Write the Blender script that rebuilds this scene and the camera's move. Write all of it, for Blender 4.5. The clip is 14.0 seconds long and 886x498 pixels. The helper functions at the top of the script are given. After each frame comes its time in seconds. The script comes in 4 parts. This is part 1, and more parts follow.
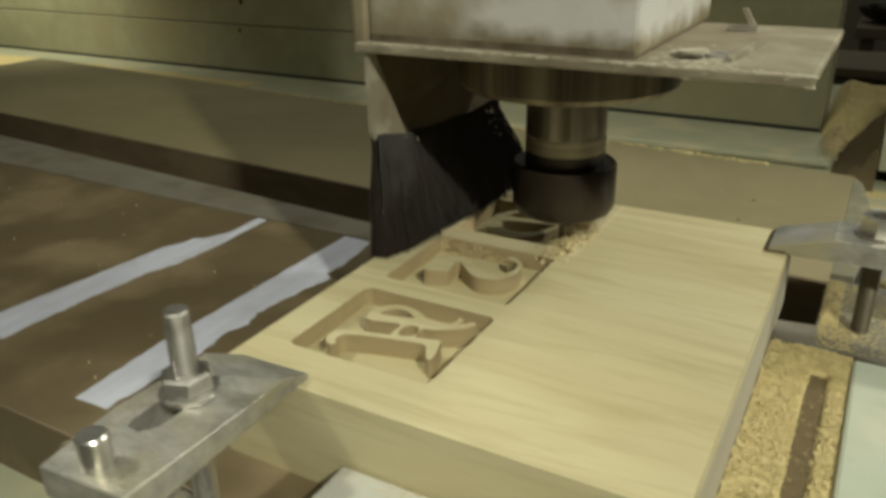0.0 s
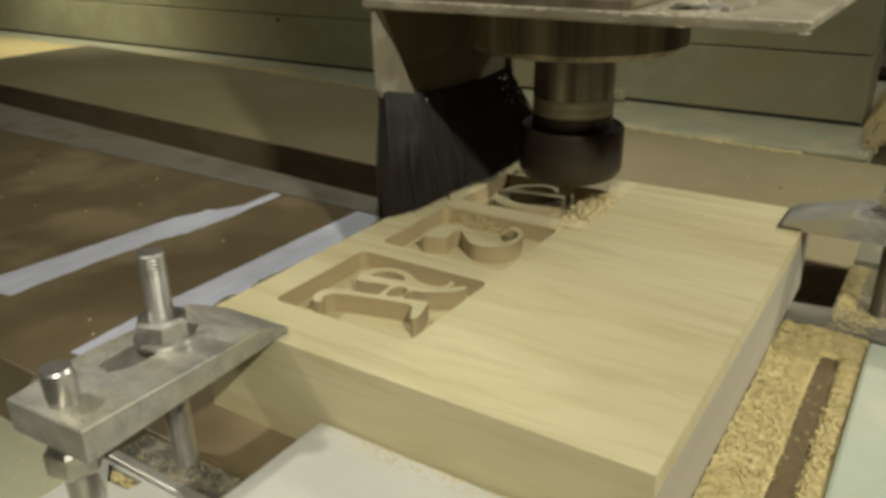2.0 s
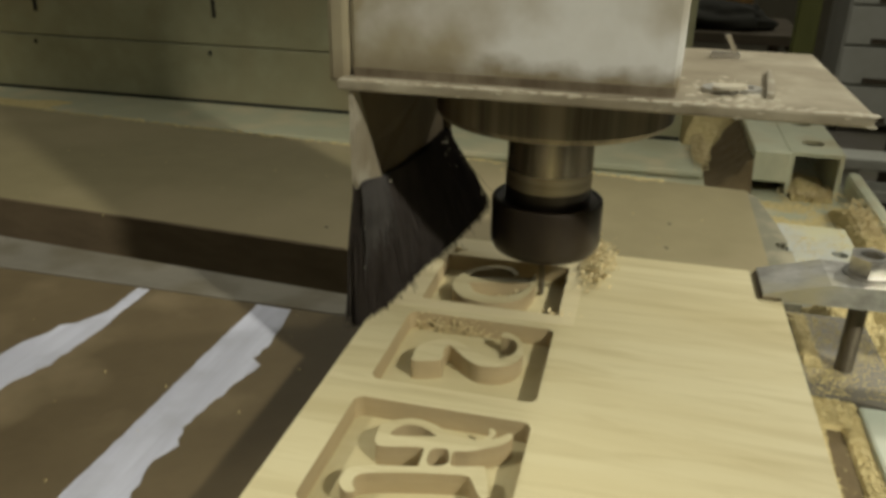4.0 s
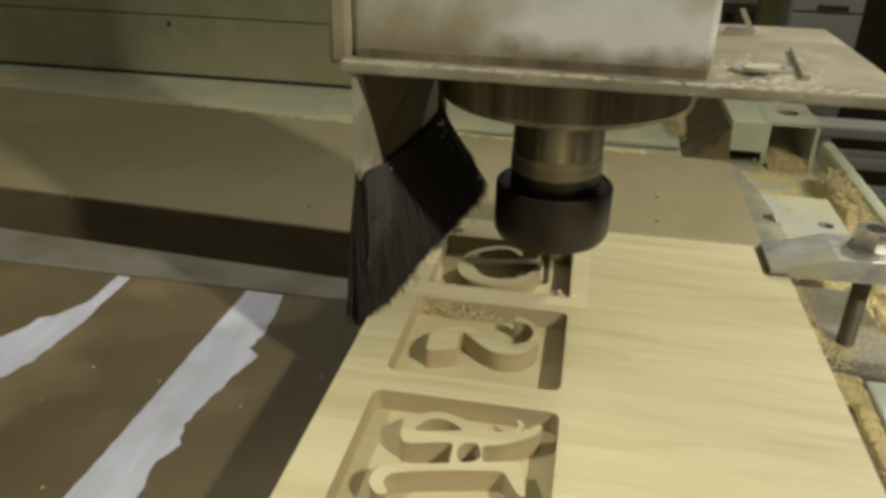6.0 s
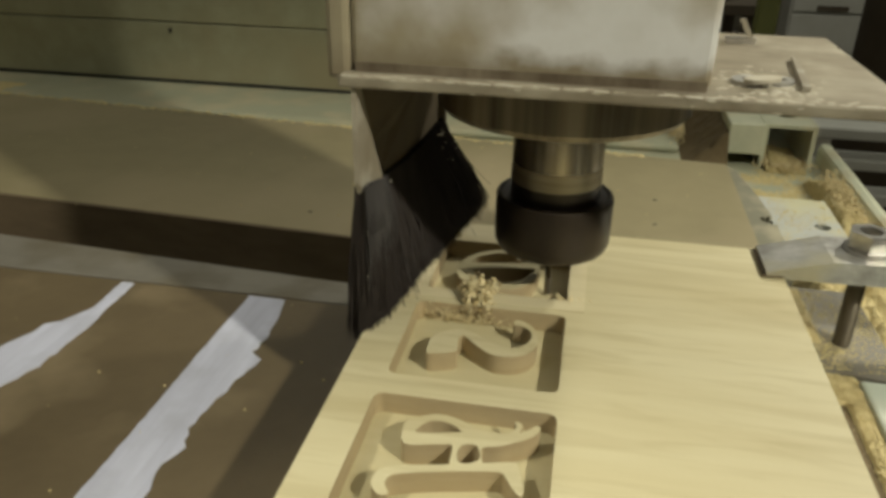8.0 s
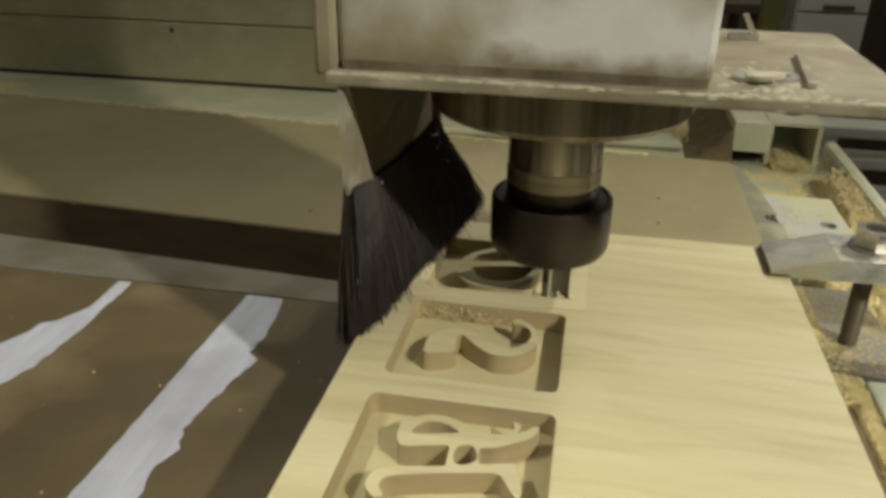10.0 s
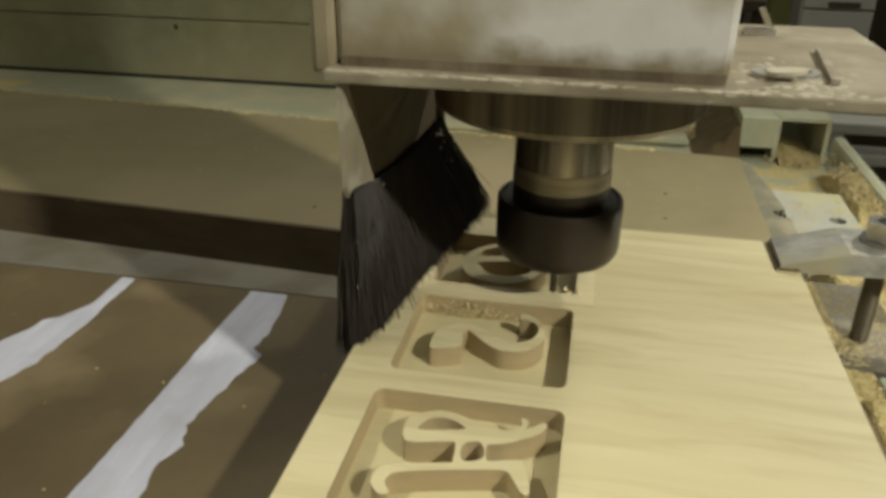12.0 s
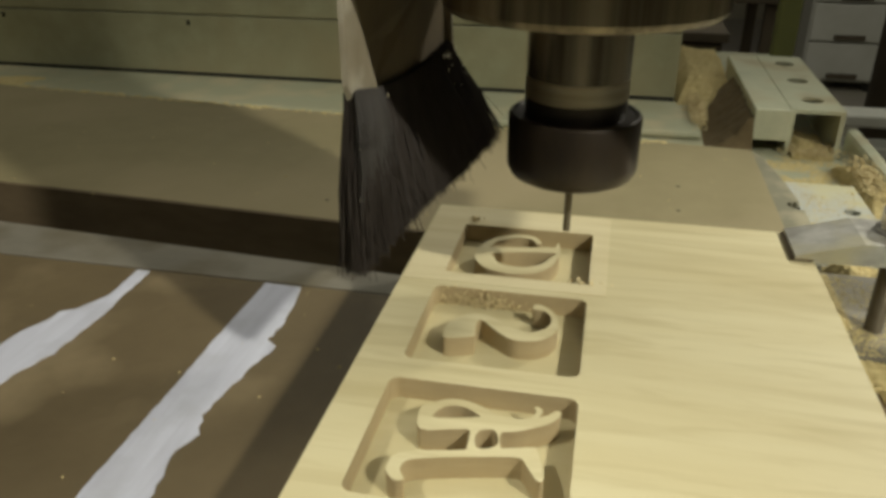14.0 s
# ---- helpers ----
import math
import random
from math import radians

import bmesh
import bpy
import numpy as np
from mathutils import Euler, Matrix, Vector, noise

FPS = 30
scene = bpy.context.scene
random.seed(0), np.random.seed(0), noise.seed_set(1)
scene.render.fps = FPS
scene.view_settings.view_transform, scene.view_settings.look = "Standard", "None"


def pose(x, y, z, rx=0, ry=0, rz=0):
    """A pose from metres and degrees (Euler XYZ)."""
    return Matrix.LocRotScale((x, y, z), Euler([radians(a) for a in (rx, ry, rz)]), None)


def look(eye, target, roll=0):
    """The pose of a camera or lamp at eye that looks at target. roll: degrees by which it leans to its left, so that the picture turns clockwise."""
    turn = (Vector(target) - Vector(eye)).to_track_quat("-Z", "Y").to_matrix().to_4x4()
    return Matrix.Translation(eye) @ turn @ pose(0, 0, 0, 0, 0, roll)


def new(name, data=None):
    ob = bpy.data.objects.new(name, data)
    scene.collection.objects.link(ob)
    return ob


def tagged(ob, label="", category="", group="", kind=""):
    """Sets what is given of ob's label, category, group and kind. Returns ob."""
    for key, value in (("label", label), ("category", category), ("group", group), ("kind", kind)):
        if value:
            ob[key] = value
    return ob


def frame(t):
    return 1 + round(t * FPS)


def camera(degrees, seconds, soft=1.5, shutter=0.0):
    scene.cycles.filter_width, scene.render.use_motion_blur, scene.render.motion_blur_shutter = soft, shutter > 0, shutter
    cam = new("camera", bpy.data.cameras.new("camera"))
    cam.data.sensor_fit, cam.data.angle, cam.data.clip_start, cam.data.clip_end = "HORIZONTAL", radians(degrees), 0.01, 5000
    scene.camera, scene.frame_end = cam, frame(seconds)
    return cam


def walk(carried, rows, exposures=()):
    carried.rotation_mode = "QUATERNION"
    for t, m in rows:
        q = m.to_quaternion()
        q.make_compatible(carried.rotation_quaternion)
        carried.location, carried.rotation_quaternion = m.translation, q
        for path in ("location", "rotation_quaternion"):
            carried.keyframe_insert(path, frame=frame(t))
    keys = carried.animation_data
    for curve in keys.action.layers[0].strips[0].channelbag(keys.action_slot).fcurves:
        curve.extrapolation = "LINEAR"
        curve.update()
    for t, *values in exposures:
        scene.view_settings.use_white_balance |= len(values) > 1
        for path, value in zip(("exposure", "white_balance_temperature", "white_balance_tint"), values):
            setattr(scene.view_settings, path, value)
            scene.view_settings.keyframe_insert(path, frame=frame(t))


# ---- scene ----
U = 0.0285           # metres in one unit of the plan
ZTOP = 0.9027        # height of the wooden block's top face


def P(x, y, z):
    return Vector((x * U, y * U, ZTOP + z * U))


cam = camera(59.0, 14.0, soft=3.7, shutter=0.5)
PATH = [
    (0.0, (2.944, -7.736, 3.715), (2.035, -6.144, 2.915), -1.1),
    (0.5, (3.34, -7.244, 3.454), (2.349, -5.713, 2.632), -1.3),
    (1.0, (3.342, -7.328, 3.262), (2.321, -5.813, 2.449), -1.5),
    (1.5, (3.378, -7.391, 3.19), (2.373, -5.858, 2.391), -1.7),
    (2.0, (3.382, -7.496, 3.267), (2.374, -5.959, 2.479), -0.9),
    (2.5, (3.326, -7.116, 3.279), (2.367, -5.547, 2.491), 0.9),
    (3.0, (2.669, -7.077, 3.612), (1.834, -5.43, 2.844), 0.2),
    (3.5, (1.257, -7.036, 3.879), (0.678, -5.3, 3.073), -0.5),
    (3.7, (0.872, -6.98, 3.89), (0.373, -5.218, 3.085), 0.6),
    (6.0, (-0.032, -6.706, 3.881), (-0.351, -4.937, 3.003), 1.4),
    (6.5, (-0.037, -6.7, 3.917), (-0.365, -4.936, 3.035), 1.1),
    (7.0, (0.011, -6.736, 3.924), (-0.313, -4.967, 3.048), 1.1),
    (7.5, (-0.019, -6.79, 3.941), (-0.348, -5.019, 3.072), 1.1),
    (8.0, (0.007, -6.799, 3.953), (-0.317, -5.028, 3.081), 1.0),
    (8.5, (0.031, -6.793, 3.992), (-0.294, -5.021, 3.124), 0.9),
    (11.0, (0.059, -6.622, 3.809), (-0.282, -4.856, 2.934), 0.7),
    (11.5, (0.024, -6.608, 3.819), (-0.313, -4.843, 2.941), 0.6),
    (12.0, (0.031, -6.63, 3.796), (-0.317, -4.864, 2.923), 0.5),
    (12.5, (0.032, -6.653, 3.777), (-0.318, -4.89, 2.901), 0.4),
    (13.0, (0.079, -6.68, 3.825), (-0.276, -4.914, 2.956), 0.4),
    (13.5, (0.035, -6.712, 3.782), (-0.333, -4.956, 2.9), 0.1),
    (14.0, (0.018, -6.684, 3.762), (-0.356, -4.928, 2.88), -0.0),
]
walk(cam, [(t, look(P(*eye), P(*to), roll)) for t, eye, to, roll in PATH], [(0, -0.18, 6500, 5), (0.5, -0.19, 6500, 8), (1.2, -0.20, 6500, 10), (3.5, -0.10, 6500, 10), (6, 0.03, 6500, 10), (14, 0.05, 6500, 10)])

# ---- light ----
world = bpy.data.worlds.new("workshop_air")
scene.world = world
world.use_nodes = True
world.node_tree.nodes["Background"].inputs[0].default_value = (0.80, 0.78, 0.55, 1)
world.node_tree.nodes["Background"].inputs[1].default_value = 0.185


def area_lamp(name, eye, target, size, size_y, power, colour):
    data = bpy.data.lights.new(name, "AREA")
    data.shape, data.size, data.size_y, data.energy, data.color = "RECTANGLE", size, size_y, power, colour
    ob = new(name, data)
    ob.matrix_world = look(eye, target)
    return ob


def spot_lamp(name, eye, target, degrees, power, colour, radius, blend):
    data = bpy.data.lights.new(name, "SPOT")
    data.spot_size, data.energy, data.color, data.shadow_soft_size, data.spot_blend = radians(degrees), power, colour, radius, blend
    ob = new(name, data)
    ob.matrix_world = look(eye, target)
    return ob


BACK = Vector((1.0, 0.92, 1.0)).normalized()
FRONT = Vector((1.0, -0.75, 1.0)).normalized()
SIDE = Vector((-1.0, -0.32, 1.39)).normalized()
spot_lamp("machine_lamp", P(0, 0, 0) + BACK * 0.6, P(2.2, 1.8, 0), 60, 5.8, (1.0, 0.965, 0.82), 0.02, 1.0)
spot_lamp("bench_lamp", P(0, 0, 0) + FRONT * 2.0, P(4.6, -3.0, 2.2), 23.5, 130, (1.0, 0.965, 0.80), 0.04, 1.0)
# Added fill with no known source; brightens the beam's far left.
spot_lamp("beam_fill", P(-28, 9.2, 8), P(-28.5, 14, -0.3), 110, 3.6, (1.0, 0.95, 0.74), 0.02, 1.0)
spot_lamp("wall_lamp", P(-1.4, -4.6, 0) + SIDE * 1.4, P(-1.4, -4.6, 0), 9.4, 44, (1.0, 0.965, 0.80), 0.03, 0.85)
# Soft overhead fill; the front panel is added to lift shadows under the head.
area_lamp("ceiling_fill", (0.6, 1.6, 2.6), (0.6, 1.6, 0), 3.6, 3.6, 24, (1.0, 0.98, 0.82))
area_lamp("ceiling_fill", (0.3, -1.4, 2.6), (0.3, -1.4, 0), 2.2, 1.6, 8, (1.0, 0.97, 0.80))

# ---- materials ----


def mat(name, base, rough=0.6, metal=0.0, second=None, scale=(40, 40, 40), amount=0.5, bump=0.0, bump_scale=300.0, third=None, spots=12.0, detail=6.0):
    """A surface of two tones in a stretched grain, a third in larger patches, and fine relief."""
    m = bpy.data.materials.new(name)
    m.use_nodes = True
    n, k = m.node_tree.nodes, m.node_tree.links
    b = n["Principled BSDF"]
    b.inputs["Roughness"].default_value, b.inputs["Metallic"].default_value = rough, metal
    co = n.new("ShaderNodeTexCoord")
    mp = n.new("ShaderNodeMapping")
    mp.inputs["Scale"].default_value = scale
    k.new(co.outputs["Object"], mp.inputs["Vector"])
    t = n.new("ShaderNodeTexNoise")
    t.inputs["Scale"].default_value, t.inputs["Detail"].default_value, t.inputs["Roughness"].default_value = 1.0, detail, 0.65
    k.new(mp.outputs[0], t.inputs["Vector"])
    ramp = n.new("ShaderNodeValToRGB")
    ramp.color_ramp.elements[0].position, ramp.color_ramp.elements[1].position = 0.5 - 0.35 * amount, 0.5 + 0.35 * amount
    ramp.color_ramp.elements[0].color = (*(second or [c * 0.75 for c in base]), 1)
    ramp.color_ramp.elements[1].color = (*base, 1)
    k.new(t.outputs["Fac"], ramp.inputs[0])
    colour = ramp.outputs[0]
    if third:
        s = n.new("ShaderNodeTexNoise")
        s.inputs["Scale"].default_value, s.inputs["Detail"].default_value = spots, 5
        k.new(co.outputs["Object"], s.inputs["Vector"])
        r2 = n.new("ShaderNodeValToRGB")
        r2.color_ramp.elements[0].position, r2.color_ramp.elements[1].position = 0.48, 0.68
        k.new(s.outputs["Fac"], r2.inputs[0])
        mx = n.new("ShaderNodeMix")
        mx.data_type = "RGBA"
        k.new(r2.outputs[0], mx.inputs["Factor"])
        k.new(colour, mx.inputs[6])
        mx.inputs[7].default_value = (*third, 1)
        colour = mx.outputs[2]
    k.new(colour, b.inputs["Base Color"])
    if bump:
        f = n.new("ShaderNodeTexNoise")
        f.inputs["Scale"].default_value, f.inputs["Detail"].default_value = bump_scale, 4
        k.new(co.outputs["Object"], f.inputs["Vector"])
        bp = n.new("ShaderNodeBump")
        bp.inputs["Strength"].default_value, bp.inputs["Distance"].default_value = bump, 0.001
        k.new(f.outputs["Fac"], bp.inputs["Height"])
        k.new(bp.outputs[0], b.inputs["Normal"])
    return m


def timber(name, pale, mid, dark):
    """Planed softwood: long wavering streaks along x, fine fibre, and cloudy zones."""
    m = mat(name, pale, 0.55, bump=0.05)
    n, k = m.node_tree.nodes, m.node_tree.links
    co = n.new("ShaderNodeTexCoord")

    def streaks(scale, detail, low, high, a, b, bend):
        mp, t, r = n.new("ShaderNodeMapping"), n.new("ShaderNodeTexNoise"), n.new("ShaderNodeValToRGB")
        mp.inputs["Scale"].default_value = scale
        mp.inputs["Rotation"].default_value = (0, 0, radians(-4))
        t.inputs["Scale"].default_value, t.inputs["Detail"].default_value, t.inputs["Distortion"].default_value = 1.0, detail, bend
        r.color_ramp.elements[0].position, r.color_ramp.elements[1].position = low, high
        r.color_ramp.elements[0].color, r.color_ramp.elements[1].color = (a, a, a, 1), (b, b, b, 1)
        k.new(co.outputs["Object"], mp.inputs["Vector"])
        k.new(mp.outputs[0], t.inputs["Vector"])
        k.new(t.outputs["Fac"], r.inputs[0])
        return r.outputs[0]

    def mix(fac, one, two):
        x = n.new("ShaderNodeMix")
        x.data_type = "RGBA"
        k.new(fac, x.inputs["Factor"])
        for sock, v in ((x.inputs[6], one), (x.inputs[7], two)):
            if isinstance(v, tuple):
                sock.default_value = (*v, 1)
            else:
                k.new(v, sock)
        return x.outputs[2]
    c = mix(streaks((5, 30, 30), 4, 0.38, 0.70, 0.0, 0.95, 1.6), pale, mid)
    c = mix(streaks((7, 62, 62), 5, 0.48, 0.78, 0.0, 0.74, 2.2), c, dark)
    c = mix(streaks((20, 140, 140), 6, 0.54, 0.76, 0.0, 0.38, 1.6), c, dark)
    c = mix(streaks((30, 420, 420), 3, 0.45, 0.80, 0.0, 0.10, 0.6), c, dark)
    k.new(c, n["Principled BSDF"].inputs["Base Color"])
    return m


WOOD = timber("pale_wood", (0.57, 0.515, 0.325), (0.495, 0.432, 0.25), (0.37, 0.308, 0.158))
PALER = timber("paler_wood", (0.62, 0.555, 0.365), (0.56, 0.49, 0.30), (0.46, 0.385, 0.21))
# For the right face: its cool light is put into this grey.
SIDEWOOD = mat("cool_lit_side_wood", (0.44, 0.41, 0.335), 0.7, second=(0.36, 0.325, 0.25), scale=(40, 8, 90), amount=0.9, bump=0.1)
POCKET = mat("milled_wood", (0.51, 0.455, 0.275), 0.75, second=(0.43, 0.37, 0.205), scale=(20, 130, 60), amount=0.9, bump=0.15)
# Cut wood's own brown, darkened for the shade on upright faces.
CUT = mat("shaded_cut_wood", (0.43, 0.345, 0.20), 0.8, second=(0.335, 0.26, 0.14), scale=(60, 60, 300), amount=0.9, bump=0.2)
BAND = mat("dull_bronze_steel", (0.44, 0.39, 0.29), 0.45, 0.7, second=(0.27, 0.235, 0.17), scale=(20, 20, 400))
WHITEDUST = mat("white_caked_dust", (0.50, 0.47, 0.39), 0.8, second=(0.40, 0.35, 0.25), scale=(150, 150, 150), amount=0.9, bump=0.4)
TABLE = mat("brown_board", (0.138, 0.104, 0.055), 0.5, second=(0.098, 0.072, 0.037), scale=(38, 38, 38), amount=0.8, bump=0.08, third=(0.205, 0.158, 0.09), spots=26, detail=9.0)
MDF = mat("tan_fibreboard", (0.238, 0.203, 0.110), 0.6, second=(0.205, 0.174, 0.092), scale=(50, 50, 50), bump=0.06, third=(0.27, 0.225, 0.13), spots=9)
STRIP = mat("dull_grey_strip", (0.25, 0.232, 0.19), 0.55, 0.3, second=(0.19, 0.175, 0.143), scale=(20, 60, 60), third=(0.16, 0.14, 0.10), spots=45, bump=0.1)
TAPE = mat("white_tape", (0.60, 0.62, 0.73), 0.5, second=(0.43, 0.44, 0.53), scale=(160, 14, 60), amount=0.7, bump=0.1, third=(0.42, 0.43, 0.50), spots=42)
ALU = mat("dull_aluminium", (0.56, 0.55, 0.52), 0.44, 0.7, second=(0.39, 0.38, 0.35), scale=(60, 110, 100), third=(0.36, 0.34, 0.29), spots=60, bump=0.2)
BAR = mat("dust_filmed_aluminium", (0.53, 0.52, 0.49), 0.46, 0.6, second=(0.27, 0.26, 0.235), scale=(110, 190, 150), third=(0.47, 0.44, 0.32), spots=52, bump=0.22)
CHROME = mat("bright_zinc_steel", (0.80, 0.79, 0.76), 0.27, 0.9, second=(0.66, 0.64, 0.60), scale=(150, 150, 150), bump=0.03, third=(0.42, 0.40, 0.35), spots=90)
SPECK = mat("speckled_dark_plate", (0.125, 0.118, 0.10), 0.6, 0.2, second=(0.06, 0.056, 0.047), scale=(190, 190, 190), amount=0.6, third=(0.27, 0.245, 0.185), spots=210, bump=0.25)
STEEL = mat("zinc_steel", (0.66, 0.65, 0.62), 0.30, 0.9, second=(0.48, 0.46, 0.43), scale=(120, 120, 120), bump=0.04)
BLACK = mat("blackened_steel", (0.040, 0.029, 0.019), 0.36, 0.35, second=(0.018, 0.014, 0.011), scale=(90, 90, 30), bump=0.02)
# Dull cutter steel; on the right stud it carries the shade.
BITSTEEL = mat("dull_shaded_steel", (0.20, 0.175, 0.125), 0.45, 0.6, second=(0.12, 0.10, 0.07), scale=(200, 200, 60))
# Upright streaks paint the reflections on nose and flange.
NOSE = mat("reflection_streaked_steel", (0.56, 0.50, 0.39), 0.27, 0.8, second=(0.13, 0.11, 0.085), scale=(150, 150, 3), amount=0.45)
FLANGE = mat("reflection_streaked_spindle", (0.34, 0.29, 0.205), 0.34, 0.5, second=(0.07, 0.056, 0.04), scale=(110, 110, 2), amount=0.4)
WHITE = mat("grimy_white_paint", (0.72, 0.715, 0.70), 0.38, second=(0.58, 0.57, 0.53), scale=(20, 20, 20), third=(0.33, 0.285, 0.195), spots=24, bump=0.03)


def grime(m, z_from, z_to, colour, scale=70, axis=2):
    """Dirt that has gathered along one edge of a thing, in a ragged band."""
    n, k = m.node_tree.nodes, m.node_tree.links
    b = n["Principled BSDF"]
    before = b.inputs["Base Color"].links[0].from_socket
    co, sep, ns = n.new("ShaderNodeTexCoord"), n.new("ShaderNodeSeparateXYZ"), n.new("ShaderNodeTexNoise")
    ns.inputs["Scale"].default_value, ns.inputs["Detail"].default_value = scale, 6
    k.new(co.outputs["Object"], sep.inputs[0])
    k.new(co.outputs["Object"], ns.inputs["Vector"])
    rng = n.new("ShaderNodeMapRange")
    for i, v in zip((1, 2, 3, 4), (z_from, z_to, 0.75, -0.35)):
        rng.inputs[i].default_value = v
    k.new(sep.outputs[axis], rng.inputs[0])
    add = n.new("ShaderNodeMath")
    k.new(rng.outputs[0], add.inputs[0])
    k.new(ns.outputs["Fac"], add.inputs[1])
    ramp = n.new("ShaderNodeValToRGB")
    ramp.color_ramp.elements[0].position, ramp.color_ramp.elements[1].position = 0.55, 1.0
    k.new(add.outputs[0], ramp.inputs[0])
    mx = n.new("ShaderNodeMix")
    mx.data_type = "RGBA"
    k.new(ramp.outputs[0], mx.inputs["Factor"])
    k.new(before, mx.inputs[6])
    mx.inputs[7].default_value = (*colour, 1)
    k.new(mx.outputs[2], b.inputs["Base Color"])


grime(WHITE, -1.9 * U, -0.35 * U, (0.31, 0.27, 0.18), 75, 0)
grime(WHITE, 2.44 * U, 2.85 * U, (0.24, 0.20, 0.13), 120)
PLATE = mat("dusty_plate", (0.28, 0.245, 0.175), 0.75, second=(0.15, 0.122, 0.078), scale=(35, 75, 60), amount=0.6, third=(0.34, 0.305, 0.225), spots=45, bump=0.2)
GREEN = mat("pale_green_enamel", (0.37, 0.365, 0.24), 0.45, second=(0.285, 0.28, 0.175), scale=(30, 30, 30), third=(0.33, 0.295, 0.18), spots=10, bump=0.03)
BED = mat("dusty_green_bed", (0.38, 0.40, 0.29), 0.6, second=(0.34, 0.33, 0.22), scale=(25, 25, 25), amount=0.8, third=(0.46, 0.42, 0.28), spots=30, bump=0.15)
RUBBER = mat("bristle_black", (0.023, 0.0185, 0.0165), 0.5, second=(0.035, 0.029, 0.026), scale=(200, 200, 30))
# The bristles' grey sheen is painted in along with their dust.
HAIRGREY = mat("dust_and_sheen_grey", (0.05, 0.045, 0.042), 0.7, second=(0.025, 0.022, 0.021), scale=(200, 200, 20), amount=0.6)
SHEET = mat("grubby_sheet_metal", (0.33, 0.30, 0.235), 0.55, 0.1, second=(0.17, 0.138, 0.09), scale=(85, 85, 50), amount=0.9, third=(0.40, 0.37, 0.30), spots=90, bump=0.12)
BROWNSHEET = mat("brown_backed_sheet", (0.115, 0.088, 0.05), 0.65, second=(0.08, 0.06, 0.034), scale=(60, 60, 60), bump=0.08)
CHIP = mat("wood_chips", (0.66, 0.56, 0.295), 0.85, second=(0.43, 0.345, 0.15), scale=(400, 400, 400), amount=0.5, bump=0.5, bump_scale=900, third=(0.54, 0.44, 0.21), spots=60)
SOOT = mat("brown_black_grime", (0.085, 0.062, 0.036), 0.85, second=(0.19, 0.155, 0.105), scale=(120, 60, 60), amount=0.5, bump=0.3)
OLIVE = mat("olive_green_paint", (0.20, 0.215, 0.075), 0.55, second=(0.15, 0.16, 0.055), scale=(25, 25, 10), bump=0.05)
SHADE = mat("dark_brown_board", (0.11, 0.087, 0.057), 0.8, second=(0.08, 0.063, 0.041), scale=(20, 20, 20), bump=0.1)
FRESH = mat("fresh_shavings", (0.68, 0.585, 0.35), 0.8, second=(0.58, 0.48, 0.26), scale=(400, 400, 400), amount=0.9)
DUSTY = mat("grey_brown_dust", (0.36, 0.33, 0.26), 0.9, second=(0.26, 0.235, 0.18), scale=(300, 300, 300), amount=0.6)
# Packed dust's brown; on the bank it stands in for shade.
DARKDUST = mat("packed_and_shaded_dust", (0.17, 0.125, 0.06), 0.9, second=(0.10, 0.072, 0.034), scale=(260, 260, 260), amount=0.9, bump=0.4, bump_scale=1200)
WORN = mat("worn_grey_plate", (0.19, 0.18, 0.125), 0.8, 0.0, second=(0.145, 0.138, 0.095), scale=(40, 40, 40), third=(0.32, 0.29, 0.20), spots=50, bump=0.1)
PAPER = mat("pale_plastic", (0.50, 0.55, 0.47), 0.4, second=(0.43, 0.47, 0.38), scale=(45, 20, 20), third=(0.56, 0.57, 0.47), spots=38)
# Cloth's black, also used as shade in the seam and torn notch.
DARK = mat("dark_cloth_and_shade", (0.03, 0.028, 0.02), 0.8, second=(0.02, 0.02, 0.015), bump=0.1)
FLOOR = mat("concrete_floor", (0.34, 0.31, 0.28), 0.7, second=(0.28, 0.255, 0.225), scale=(8, 8, 8), third=(0.28, 0.26, 0.2), spots=3, bump=0.1)
WALL = mat("shop_wall", (0.30, 0.275, 0.21), 0.85, second=(0.24, 0.22, 0.16), scale=(3, 3, 3), bump=0.1)
# Sheet's front edge carries its shade in the colour; also the clamp pad's brown.
EDGE = mat("shaded_edge_and_pad", (0.16, 0.118, 0.07), 0.7, second=(0.11, 0.08, 0.047), scale=(30, 30, 90), bump=0.08)
TUBE = mat("pale_green_tube", (0.62, 0.62, 0.47), 0.45, second=(0.45, 0.47, 0.34), scale=(30, 30, 30), third=(0.44, 0.40, 0.26), spots=30, bump=0.06)
FLAT = mat("dusty_pale_metal", (0.40, 0.41, 0.39), 0.5, second=(0.34, 0.35, 0.31), scale=(20, 20, 20), third=(0.44, 0.42, 0.26), spots=34, bump=0.1)
FROST = mat("pale_grey_plastic", (0.52, 0.52, 0.49), 0.4, second=(0.44, 0.44, 0.40), scale=(14, 40, 20), third=(0.5, 0.47, 0.38), spots=30)
GREY = mat("grey_drawer_plastic", (0.64, 0.64, 0.59), 0.5, second=(0.56, 0.56, 0.50), scale=(8, 8, 8))

RUBBER.node_tree.nodes["Principled BSDF"].inputs["Specular IOR Level"].default_value = 0.15

# ---- building helpers ----
BASE = {}


def thing(name, base, label, category, group="", kind=""):
    ob = new(name)
    ob.empty_display_size = 0.01
    ob.location = P(*base)
    BASE[ob] = Vector(base)
    return tagged(ob, label, category, group, kind)


